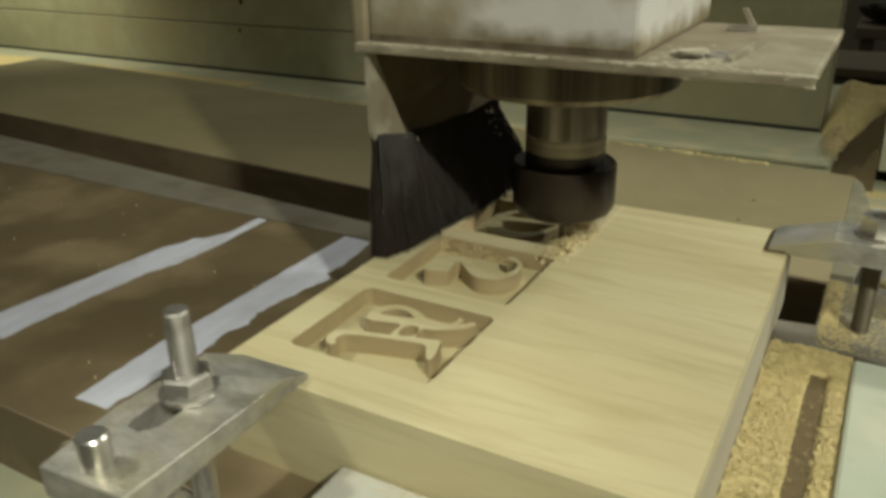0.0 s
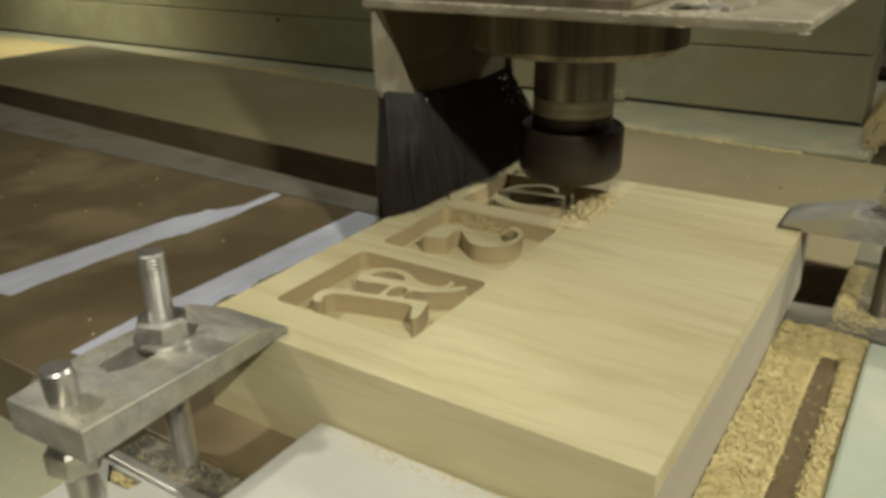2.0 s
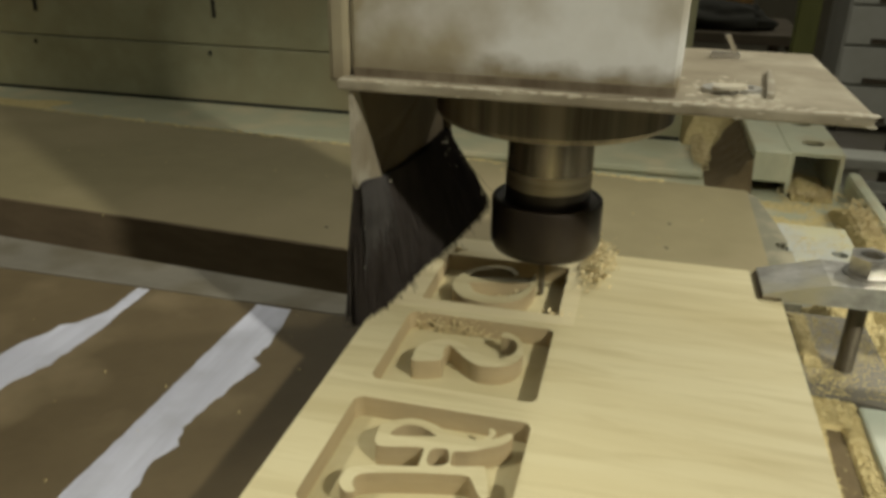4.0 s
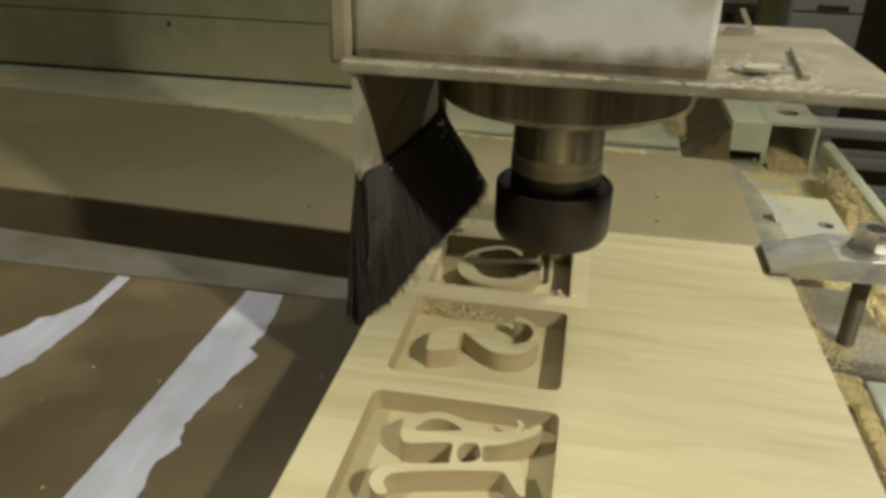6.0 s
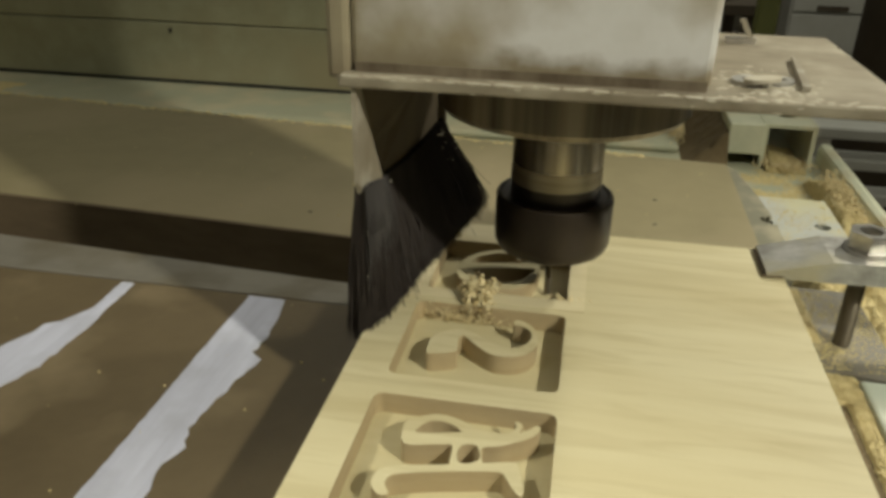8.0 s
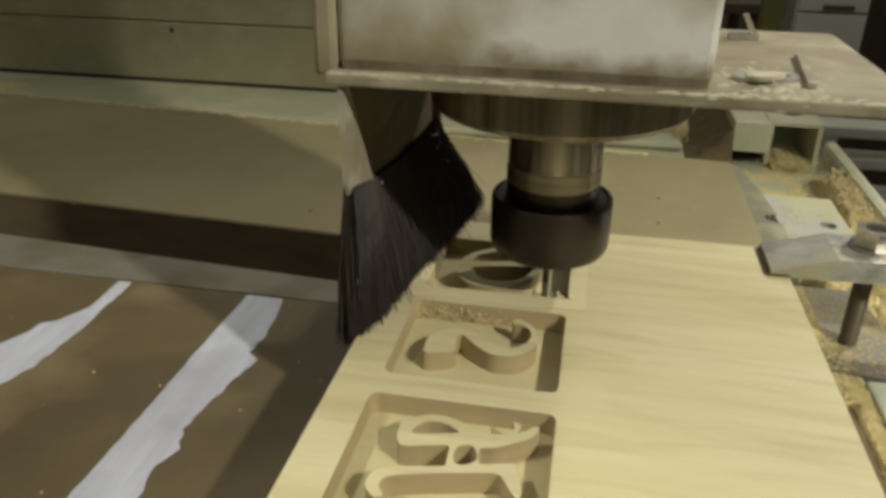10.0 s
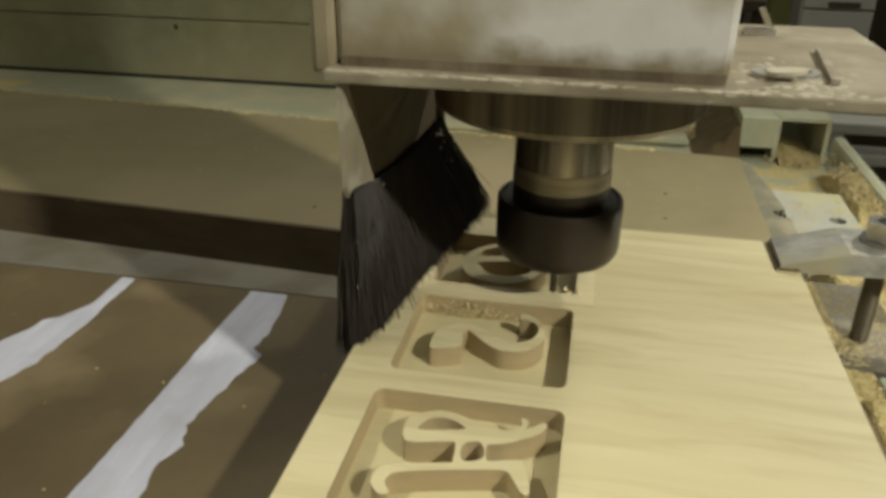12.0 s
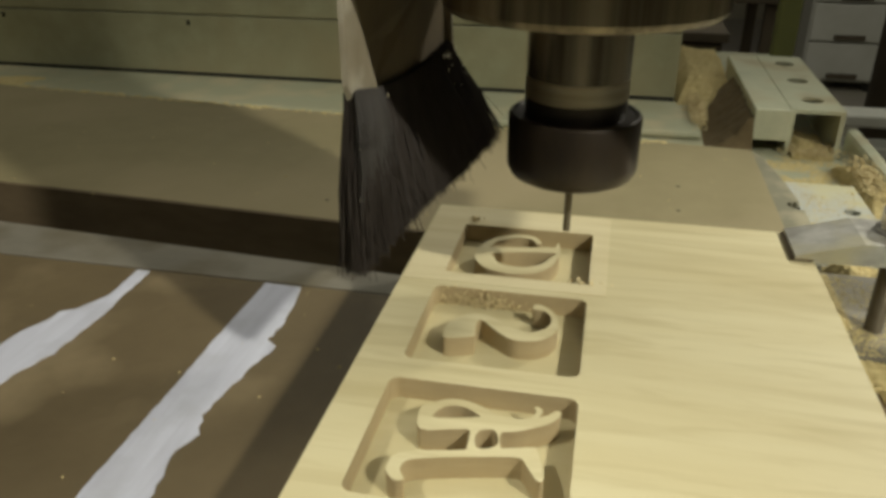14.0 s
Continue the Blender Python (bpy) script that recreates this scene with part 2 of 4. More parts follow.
def part(name, bm, material, parent, label="", kind="", smooth=False):
    """Links a mesh, given in plan units, as one part of its thing."""
    base = BASE[parent]
    for v in bm.verts:
        v.co = (v.co - base) * U
    bmesh.ops.recalc_face_normals(bm, faces=bm.faces)
    me = bpy.data.meshes.new(name)
    bm.to_mesh(me)
    bm.free()
    me.materials.append(material)
    if smooth:
        me.polygons.foreach_set("use_smooth", [True] * len(me.polygons))
        me.set_sharp_from_angle(angle=radians(28))
    ob = new(name, me)
    ob.parent = parent
    BASE[ob] = base
    if label or kind:
        tagged(ob, label, kind=kind)
    return ob


def solo(name, bm, material, base, label, category, group="", kind="", smooth=False):
    """A thing that is one mesh."""
    base = Vector(base)
    for v in bm.verts:
        v.co = (v.co - base) * U
    bmesh.ops.recalc_face_normals(bm, faces=bm.faces)
    me = bpy.data.meshes.new(name)
    bm.to_mesh(me)
    bm.free()
    me.materials.append(material)
    if smooth:
        me.polygons.foreach_set("use_smooth", [True] * len(me.polygons))
    ob = new(name, me)
    ob.location = P(*base)
    BASE[ob] = base
    return tagged(ob, label, category, group, kind)


def box(x0, x1, y0, y1, z0, z1, bevel=0.0, bm=None, seg=2):
    bm = bm or bmesh.new()
    made = bmesh.ops.create_cube(bm, size=1)["verts"]
    bmesh.ops.transform(bm, verts=made, matrix=Matrix.Translation(((x0 + x1) / 2, (y0 + y1) / 2, (z0 + z1) / 2)) @ Matrix.Diagonal((x1 - x0, y1 - y0, z1 - z0, 1)))
    if bevel:
        edges = list({e for v in made for e in v.link_edges})
        bmesh.ops.bevel(bm, geom=edges, offset=bevel, segments=seg, affect="EDGES", profile=0.5)
    return bm


def lathe(profile, x, y, steps=48, bm=None):
    """A turned solid round the upright through x, y: profile of (radius, z)."""
    bm = bm or bmesh.new()
    rings = []
    for r, z in profile:
        rings.append([bm.verts.new((x + r * math.cos(2 * math.pi * i / steps), y + r * math.sin(2 * math.pi * i / steps), z)) for i in range(steps)])
    for a, b in zip(rings, rings[1:]):
        for i in range(steps):
            bm.faces.new((a[i], a[(i + 1) % steps], b[(i + 1) % steps], b[i]))
    bm.faces.new(rings[0][::-1])
    bm.faces.new(rings[-1])
    return bm


def prism(outline, z0, z1, bm=None):
    bm = bm or bmesh.new()
    low = [bm.verts.new((x, y, z0)) for x, y in outline]
    top = [bm.verts.new((x, y, z1)) for x, y in outline]
    n = len(outline)
    bm.faces.new(low[::-1])
    bm.faces.new(top)
    for i in range(n):
        bm.faces.new((low[i], low[(i + 1) % n], top[(i + 1) % n], top[i]))
    return bm


def smooth_line(points, steps=8):
    """Catmull-Rom through points of any length."""
    out, n = [], len(points)
    pts = [Vector(p) for p in points]
    for i in range(n - 1):
        a, b, c, d = pts[max(i - 1, 0)], pts[i], pts[i + 1], pts[min(i + 2, n - 1)]
        for s in range(steps):
            t = s / steps
            out.append(0.5 * ((2 * b) + (c - a) * t + (2 * a - 5 * b + 4 * c - d) * t * t + (3 * b - a - 3 * c + d) * t ** 3))
    return out + [pts[-1]]


def ribbon(points, z0, z1, steps=8):
    """A raised stroke along (x, y, half width) points."""
    line = smooth_line(points, steps)
    left, right = [], []
    for i, p in enumerate(line):
        a, b = line[max(i - 1, 0)], line[min(i + 1, len(line) - 1)]
        d = Vector((b.x - a.x, b.y - a.y)).normalized()
        left.append((p.x - d.y * p.z, p.y + d.x * p.z))
        right.append((p.x + d.y * p.z, p.y - d.x * p.z))
    bm = bmesh.new()
    rows = [[bm.verts.new((*q, z)) for q in side] for side in (left, right) for z in (z0, z1)]
    ll, lt, rl, rt = rows
    for i in range(len(line) - 1):
        for a, b in ((ll, lt), (lt, rt), (rt, rl), (rl, ll)):
            bm.faces.new((a[i], a[i + 1], b[i + 1], b[i]))
    for i in (0, -1):
        bm.faces.new((ll[i], lt[i], rt[i], rl[i]))
    return bm


def hexagon(x, y, z0, z1, r, turn=0.0, bm=None):
    bm = bm or bmesh.new()
    n = 6
    def ring(rr, z):
        return [bm.verts.new((x + rr * math.cos(turn + math.pi / 3 * i), y + rr * math.sin(turn + math.pi / 3 * i), z)) for i in range(n)]
    h = z1 - z0
    rings = [ring(r * 0.86, z0), ring(r, z0 + 0.14 * h), ring(r, z1 - 0.14 * h), ring(r * 0.86, z1), ring(r * 0.5, z1 + 0.001)]
    for a, b in zip(rings, rings[1:]):
        for i in range(n):
            bm.faces.new((a[i], a[(i + 1) % n], b[(i + 1) % n], b[i]))
    bm.faces.new(rings[0][::-1])
    bm.faces.new(rings[-1])
    return bm


def thread(x, y, z0, z1, r, pitch=0.035):
    prof, z = [], z0
    while z < z1 - pitch:
        prof += [(r, z), (r * 0.93, z + pitch * 0.5)]
        z += pitch
    prof += [(r, z), (r * 0.85, z1)]
    return lathe(prof, x, y, 20)


def rounded(x0, x1, y0, y1, r, steps=5):
    out = []
    for cx, cy, a in ((x1 - r, y1 - r, 0), (x0 + r, y1 - r, 90), (x0 + r, y0 + r, 180), (x1 - r, y0 + r, 270)):
        for i in range(steps + 1):
            k = radians(a + 90 * i / steps)
            out.append((cx + r * math.cos(k), cy + r * math.sin(k)))
    return out


def curved(ring, steps=3):
    """A closed outline rounded through its corners."""
    n, out = len(ring), []
    for i in range(n):
        a, b, c, d = (Vector(ring[(i + k) % n]) for k in (-1, 0, 1, 2))
        for j in range(steps):
            t = j / steps
            p = 0.5 * ((2 * b) + (c - a) * t + (2 * a - 5 * b + 4 * c - d) * t * t + (3 * b - a - 3 * c + d) * t ** 3)
            out.append((p.x, p.y))
    return out


def holed(outline, holes, z0, z1):
    """A slab with holes right through it."""
    bm = bmesh.new()
    loops = []
    for ring in [outline] + holes:
        loops.append([bm.verts.new((x, y, z1)) for x, y in ring])
    edges = [bm.edges.new((v[i], v[(i + 1) % len(v)])) for v in loops for i in range(len(v))]
    bmesh.ops.triangle_fill(bm, use_beauty=True, use_dissolve=False, edges=edges)
    inside = [f for f in bm.faces if any(in_ring(f.calc_center_median(), h) for h in holes)]
    bmesh.ops.delete(bm, geom=inside, context="FACES_ONLY")
    top = list(bm.faces)
    low = {v: bm.verts.new((v.co.x, v.co.y, z0)) for ring in loops for v in ring}
    for f in top:
        bm.faces.new([low[v] for v in reversed(f.verts)])
    for ring in loops:
        for i in range(len(ring)):
            a, b = ring[i], ring[(i + 1) % len(ring)]
            bm.faces.new((a, b, low[b], low[a]))
    return bm


def in_ring(p, ring):
    inside = False
    for i in range(len(ring)):
        (x1, y1), (x2, y2) = ring[i], ring[(i + 1) % len(ring)]
        if (y1 > p.y) != (y2 > p.y) and p.x < (x2 - x1) * (p.y - y1) / (y2 - y1) + x1:
            inside = not inside
    return inside


# ---- room ----
def room():
    g = -ZTOP / U
    for name, b, m, lab in (("floor", (-120, 140, -90, 210, g - 4, g), FLOOR, "dusty grey concrete workshop floor"), ("ceiling", (-120, 140, -90, 210, g + 100, g + 104), WALL, "dim painted workshop ceiling"),
                       ("wall_north", (-120, 140, 210, 214, g, g + 100), WALL, "dim workshop wall"), ("wall_south", (-120, 140, -94, -90, g, g + 100), WALL, "dim workshop wall"),
                       ("wall_west", (-124, -120, -94, 214, g, g + 100), WALL, "dim workshop wall"), ("wall_east", (140, 144, -94, 214, g, g + 100), WALL, "dim workshop wall")):
        solo(name, box(*b), m, ((b[0] + b[1]) / 2, (b[2] + b[3]) / 2, b[4]), lab, name.split("_")[0], kind="structure")


room()

# ---- machine bed and boards ----
BEDZ, TOPZ, FIBZ = -1.85, -0.965, -1.05


def bed():
    ob = thing("machine_bed", (0, 4, BEDZ - 6), "pale green steel router bed under a layer of dust", "machine bed")
    part("bed_plate", box(-46, 5.2, -7.5, 1.94, BEDZ - 0.4, BEDZ, 0.03), BED, ob)
    part("bed_plate", prism([(-46, 6.07), (5.2, 3.0), (5.2, 21), (-46, 21)], BEDZ - 0.4, BEDZ), BED, ob)
    part("bed_plate", box(3.6, 5.2, 1.95, 2.99, BEDZ - 0.4, BEDZ - 0.001), BED, ob)
    part("bed_frame", box(-45, 5.0, -7, 20.5, BEDZ - 6, BEDZ - 1.8), GREEN, ob)
    for x in (-43, 4):
        for y in (-6, 19):
            part("leg", box(x - 0.9, x + 0.9, y - 0.9, y + 0.9, -ZTOP / U, BEDZ - 6), GREEN, ob)


def brown_table():
    solo("work_board", box(-24, 2.31, -4.08, 1.35, BEDZ, TOPZ, 0.02), TABLE, (-10, -1.5, BEDZ), "brown hardboard work surface with scuffs and dust", "board")
    solo("metal_strip", prism([(-24, 1.352), (2.33, 1.352), (2.33, 1.06), (3.19, 1.05), (3.69, 0.95), (3.68, 3.05), (2.76, 3.05), (2.74, 1.6), (2.33, 1.55), (-24, 3.30)], BEDZ, TOPZ + 0.004), STRIP, (-10, 1.6, BEDZ), "grey dusty aluminium strip along the board", "metal strip")
    ob = thing("fibreboard", (-8, 6, BEDZ), "tan fibreboard sheet with small screw holes", "board")
    part("sheet", prism([(-24, 4.74), (2.76, 3.14), (2.76, 8.22), (-24, 10.3)], BEDZ + 0.002, FIBZ), MDF, ob)
    # Added strip, dark for the shade on the sheet's front edge.
    part("shaded_edge", prism([(-24, 4.69), (2.76, 3.09), (2.76, 3.137), (-24, 4.737)], BEDZ - 0.4, FIBZ - 0.01), EDGE, ob, "front edge of the sheet with its shade in the dark brown")
    for x, y in ((1.256, 4.97), (1.313, 6.03), (-4.2, 4.25)):
        part("screw_hole", lathe([(0.035, FIBZ - 0.004), (0.03, FIBZ + 0.003)], x, y, 12), DARK, ob, "small dark screw hole")
    torn = [(3.19, 5.42), (3.14, 5.47), (3.12, 5.44), (3.07, 5.51), (3.04, 5.48), (2.98, 5.56), (2.95, 5.66), (3.0, 5.74), (3.04, 5.71), (3.09, 5.78), (3.12, 5.75), (3.17, 5.82)]
    solo("grey_plate", prism([(2.765, 3.5), (3.05, 3.5), (3.18, 4.8)] + torn + [(3.1, 6.6), (2.92, 7.9), (2.765, 8.2)], FIBZ - 0.12, FIBZ - 0.02), WORN, (3, 5.5, FIBZ - 0.12), "grey worn metal plate with a jagged break beside the fibreboard", "plate")
    # Added dark filler that gives the torn notch its shade.
    solo("notch_shade", prism([(2.77, 3.55), (3.04, 3.55), (3.16, 4.8), (3.16, 5.5), (3.14, 5.8), (3.08, 6.6), (2.9, 7.85), (2.77, 8.1)], BEDZ, FIBZ - 0.122), DARK, (3, 5.5, BEDZ), "dark block added under the grey plate as the shade in its torn notch", "packing")


def tape(left_line, right_line, seed, label):
    """A torn strip between two rough edges, each a line of (x, y) from near to far."""
    rnd = random.Random(seed)

    def rough(line, size):
        out = []
        for (xa, ya), (xb, yb) in zip(line, line[1:]):
            n = max(2, int(abs(yb - ya) / 0.09))
            out += [(xa + (xb - xa) * i / n + rnd.uniform(-size, size), ya + (yb - ya) * i / n) for i in range(n)]
        return out + [line[-1]]
    a, b = rough(left_line, 0.008), rough(right_line, 0.022)
    solo("tape_strip", prism(b + a[::-1], TOPZ + 0.001, TOPZ + 0.012), TAPE, (*left_line[0], TOPZ), label, "tape", "tape strips")


bed()
brown_table()
tape([(-3.90, -3.62), (-4.0, -2.4), (-3.98, -1.4), (-3.985, -0.25), (-3.965, 1.3)], [(-3.46, -3.6), (-3.40, -2.23), (-3.45, -2.0), (-3.47, -1.8), (-3.39, -1.54), (-3.467, -1.27), (-3.458, -0.9), (-3.396, -0.65), (-3.335, -0.33), (-3.27, -0.16), (-3.27, -0.02), (-3.40, 0.1), (-3.38, 0.47), (-3.41, 0.85), (-3.487, 1.29)], 3,
     "torn white tape strip stuck on the brown board")
tape([(-6.5, -3.3), (-6.3, -1.5), (-6.2, -0.335), (-6.05, -0.06), (-6.046, 0.136), (-5.894, 0.235), (-5.70, 0.62), (-5.728, 1.29)], [(-5.8, -3.2), (-5.78, -2.2), (-5.69, -1.0), (-5.55, -0.65), (-5.498, 0.19), (-5.556, 1.29)], 8, "narrow torn white tape strip stuck on the brown board")


# ---- the workpiece ----
def layered(ob, *more):
    for m in more:
        ob.data.materials.append(m)
    return ob


POCKETS = ((-1.5, 0.02, -2.92, -1.59), (-1.48, 0.01, -1.30, 0.0), (-1.45, 0.01, 0.30, 1.50))
DEPTH = -0.20


# the three raised letters, each an outline with its counters
BOWL_LETTER = [(-0.54, 1.17), (-0.58, 1.27), (-0.66, 1.34), (-0.8, 1.36), (-0.96, 1.29), (-1.1, 1.17), (-1.19, 1.0), (-1.22, 0.81), (-1.2, 0.68), (-1.14, 0.56), (-1.04, 0.46), (-0.89, 0.41), (-0.75, 0.4), (-0.58, 0.45), (-0.46, 0.54), (-0.38, 0.68), (-0.33, 0.88), (-0.33, 1.09), (-0.36, 1.23), (-0.38, 1.12), (-0.46, 1.09), (-1.04, 0.98), (-1.06, 1.03), (-1.03, 1.13), (-0.94, 1.2), (-0.83, 1.27), (-0.72, 1.28), (-0.64, 1.24), (-0.59, 1.16)]
BOWL_COUNTER = [(-1.01, 0.84), (-0.4, 0.97), (-0.41, 0.86), (-0.46, 0.74), (-0.54, 0.64), (-0.68, 0.57), (-0.83, 0.57), (-0.94, 0.62), (-1.0, 0.73)]
HOOK_LETTER = [(-0.48, -0.2), (-0.43, -0.17), (-0.34, -0.22), (-0.27, -0.31), (-0.23, -0.46), (-0.23, -0.6), (-0.29, -0.73), (-0.39, -0.81), (-0.51, -0.84), (-0.61, -0.83), (-0.72, -0.76), (-0.83, -0.65), (-0.92, -0.56), (-0.96, -0.63), (-0.94, -0.8), (-0.96, -0.85), (-1.08, -0.9), (-1.2, -0.92), (-1.22, -0.82), (-1.22, -0.71), (-1.19, -0.61), (-1.11, -0.52), (-1.01, -0.46), (-0.89, -0.46), (-0.75, -0.55), (-0.62, -0.64), (-0.5, -0.68), (-0.4, -0.65), (-0.32, -0.56), (-0.29, -0.45), (-0.32, -0.34), (-0.39, -0.28), (-0.47, -0.27)]
STEM_LETTER = [(-1.17, -1.96), (-1.14, -1.9), (-1.06, -1.83), (-0.95, -1.78), (-0.84, -1.78), (-0.72, -1.82), (-0.62, -1.88), (-0.53, -1.91), (-0.38, -1.91), (-0.32, -1.88), (-0.29, -1.8), (-0.31, -1.76), (-0.28, -1.74), (-0.24, -1.79), (-0.26, -1.87), (-0.2, -1.83), (-0.13, -1.76), (-0.1, -1.81), (-0.16, -1.91), (-0.27, -1.99), (-0.41, -2.07), (-0.51, -2.1), (-0.52, -2.17), (-0.5, -2.26), (-0.47, -2.27), (-0.28, -2.22), (-0.24, -2.24), (-0.17, -2.48), (-0.18, -2.56), (-0.23, -2.53), (-0.3, -2.41), (-0.36, -2.35), (-0.55, -2.38), (-0.82, -2.44), (-1.07, -2.51), (-1.14, -2.56), (-1.15, -2.64), (-1.1, -2.72), (-1.15, -2.75), (-1.2, -2.72), (-1.25, -2.65), (-1.25, -2.55), (-1.21, -2.48), (-1.07, -2.42), (-0.76, -2.35), (-0.74, -2.3), (-0.74, -2.2), (-0.76, -2.12), (-0.88, -2.14), (-1.12, -2.18)]
STEM_COUNTERS = ([(-1.05, -2.03), (-1.04, -1.96), (-0.99, -1.89), (-0.92, -1.86), (-0.82, -1.87), (-0.71, -1.94), (-0.72, -1.96), (-0.91, -2.01)],
                 [(-0.67, -2.3), (-0.7, -2.2), (-0.68, -2.12), (-0.63, -2.09), (-0.57, -2.09), (-0.53, -2.17), (-0.53, -2.25), (-0.6, -2.3)])
LETTERS = ((BOWL_LETTER, [BOWL_COUNTER]), (HOOK_LETTER, []), (STEM_LETTER, list(STEM_COUNTERS)))


def workpiece():
    x0, x1, y0, y1 = -1.865, 2.315, -3.47, 2.03
    ob = thing("wooden_block", (0.2, -0.8, TOPZ), "pale wooden block with three routed pockets and raised letters", "wood block")
    edge = [(x0, y0), (x1, y0), (x1, y1), (x0, y1)]

    def outer(c):
        return min(abs(c.x - x0), abs(c.x - x1), abs(c.y - y0), abs(c.y - y1)) < 0.02
    bm = box(x0, x1, y0, y1, TOPZ, DEPTH)
    bm.normal_update()
    for f in bm.faces:
        f.material_index = 2 if f.normal.z > 0.7 else 1 if f.normal.x > 0.7 else 0
    layered(part("block_body", bm, WOOD, ob), SIDEWOOD, POCKET)
    rims = [rounded(*p, r) for p, r in zip(POCKETS, (0.085, 0.085, 0.045))]
    bm = holed(edge, rims, DEPTH, 0)
    bm.normal_update()
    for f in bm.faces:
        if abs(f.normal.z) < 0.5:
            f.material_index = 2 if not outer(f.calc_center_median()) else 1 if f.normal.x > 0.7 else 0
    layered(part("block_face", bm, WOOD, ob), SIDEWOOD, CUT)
    # Thin slab of slightly paler wood round this pocket.
    part("paler_zone", holed([(x0 + 0.03, 0.1), (0.185, 0.1), (0.2, 1.99), (x0 + 0.03, 1.99)], rims[2:], 0.001, 0.007), PALER, ob, "paler zone of the face round the pocket")
    for outline, holes in LETTERS:
        bm = holed(curved(outline), [curved(hole) for hole in holes], DEPTH - 0.01, -0.004)
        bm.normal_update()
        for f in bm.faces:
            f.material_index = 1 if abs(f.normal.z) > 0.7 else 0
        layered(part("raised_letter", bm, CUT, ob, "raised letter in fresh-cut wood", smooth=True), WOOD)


# ---- the moving head ----
HEAD0 = (-0.25, 0.70, 0.0)


def bristle_tuft(bm, root, tip, width, rnd):
    mid = root.lerp(tip, 0.55) + Vector((rnd.uniform(-0.04, 0.04), rnd.uniform(-0.04, 0.04), 0))
    rings = []
    for p, w in ((root, width), (mid, width * 0.9), (tip, width * 0.4)):
        rings.append([bm.verts.new(p + Vector((w * math.cos(a), w * math.sin(a), 0))) for a in (0, 2.1, 4.2)])
    for a, b in zip(rings, rings[1:]):
        for i in range(3):
            bm.faces.new((a[i], a[(i + 1) % 3], b[(i + 1) % 3], b[i]))


def router_head():
    hx, hy = HEAD0[:2]
    ob = thing("router_head", HEAD0, "white router head with a dark spindle and a black dust brush", "router head")
    part("housing", box(hx - 1.70, hx + 1.15, hy - 1.38, hy + 1.5, 2.46, 14, 0.05), WHITE, ob, "grimy white painted housing")
    part("gasket", box(hx - 1.66, hx + 1.12, hy - 1.40, hy + 1.5, 2.452, 2.53), SOOT, ob, "dark grimy seam under the housing")
    part("side_cover", box(hx - 1.90, hx - 1.703, hy - 1.41, hy + 1.4, 2.38, 14, 0.05), WHITE, ob, "yellowed white side cover")
    part("base_plate", box(hx - 1.76, hx + 2.60, hy - 1.58, hy + 1.25, 2.36, 2.455, 0.02), PLATE, ob, "flat base plate under brown dust")
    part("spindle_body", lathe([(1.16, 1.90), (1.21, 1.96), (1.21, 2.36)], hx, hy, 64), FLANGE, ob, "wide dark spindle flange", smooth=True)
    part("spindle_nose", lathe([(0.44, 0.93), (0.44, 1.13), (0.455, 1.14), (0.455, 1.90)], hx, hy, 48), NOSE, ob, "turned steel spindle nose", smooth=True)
    # Added black sleeve: the nut's dark reflection on the nose.
    part("nose_reflection", lathe([(0.457, 0.94), (0.458, 1.145)], hx, hy, 48), BLACK, ob, "foot of the spindle nose, black for the nut's reflection", smooth=True)
    part("nose_ring", lathe([(0.456, 1.15), (0.459, 1.155), (0.459, 1.33), (0.456, 1.335)], hx, hy, 48), BAND, ob, "dull bronze worn band on the nose", smooth=True)
    part("collet_nut", lathe([(0.30, 0.40), (0.50, 0.40), (0.56, 0.435), (0.595, 0.50), (0.60, 0.56), (0.60, 0.97), (0.59, 0.995), (0.575, 1.005), (0.555, 1.0), (0.545, 0.985), (0.46, 0.975)], hx, hy, 64), BLACK, ob, "black collet nut", smooth=True)
    part("cutter", lathe([(0.034, -0.18), (0.036, 0.27), (0.078, 0.28), (0.08, 0.42)], hx, hy, 20), BITSTEEL, ob, "thin dark steel router cutter", smooth=True)
    for x, y, r in ((1.50, -1.0, 0.15), (1.72, -0.95, 0.12)):
        bm = holed([(hx + x + r * math.cos(a * 0.3927), hy + y + r * math.sin(a * 0.3927)) for a in range(16)], [[(hx + x + 0.5 * r * math.cos(a * 0.3927), hy + y + 0.5 * r * math.sin(a * 0.3927)) for a in range(16)]], 2.457, 2.49)
        part("washer", bm, ALU, ob, "loose dull washer")
    part("pin", ribbon([(hx + 1.88, hy - 1.20, 0.03), (hx + 1.95, hy - 0.6, 0.028), (hx + 2.0, hy - 0.05, 0.012)], 2.457, 2.50), SHEET, ob, "loose pale pin")
    part("spring_clip", prism([(hx + 1.52, hy + 0.66), (hx + 1.80, hy + 0.68), (hx + 1.80, hy + 0.76), (hx + 1.52, hy + 0.76)], 2.457, 2.51), STEEL, ob, "bent steel clip")
    bm = prism([(0, 0), (0.06, 0), (-0.05, 0.19), (-0.10, 0.18)], 0, 0.05)
    bmesh.ops.transform(bm, verts=bm.verts, matrix=Matrix.Translation((hx + 1.73, hy + 0.76, 2.50)) @ Matrix.Rotation(radians(90), 4, "X"))
    part("clip_arm", bm, SHEET, ob, "upright arm of the clip")
    rnd = random.Random(44)
    bm = bmesh.new()
    for i in range(170):
        r = rnd.uniform(0.006, 0.022)
        made = bmesh.ops.create_icosphere(bm, subdivisions=1, radius=r)["verts"]
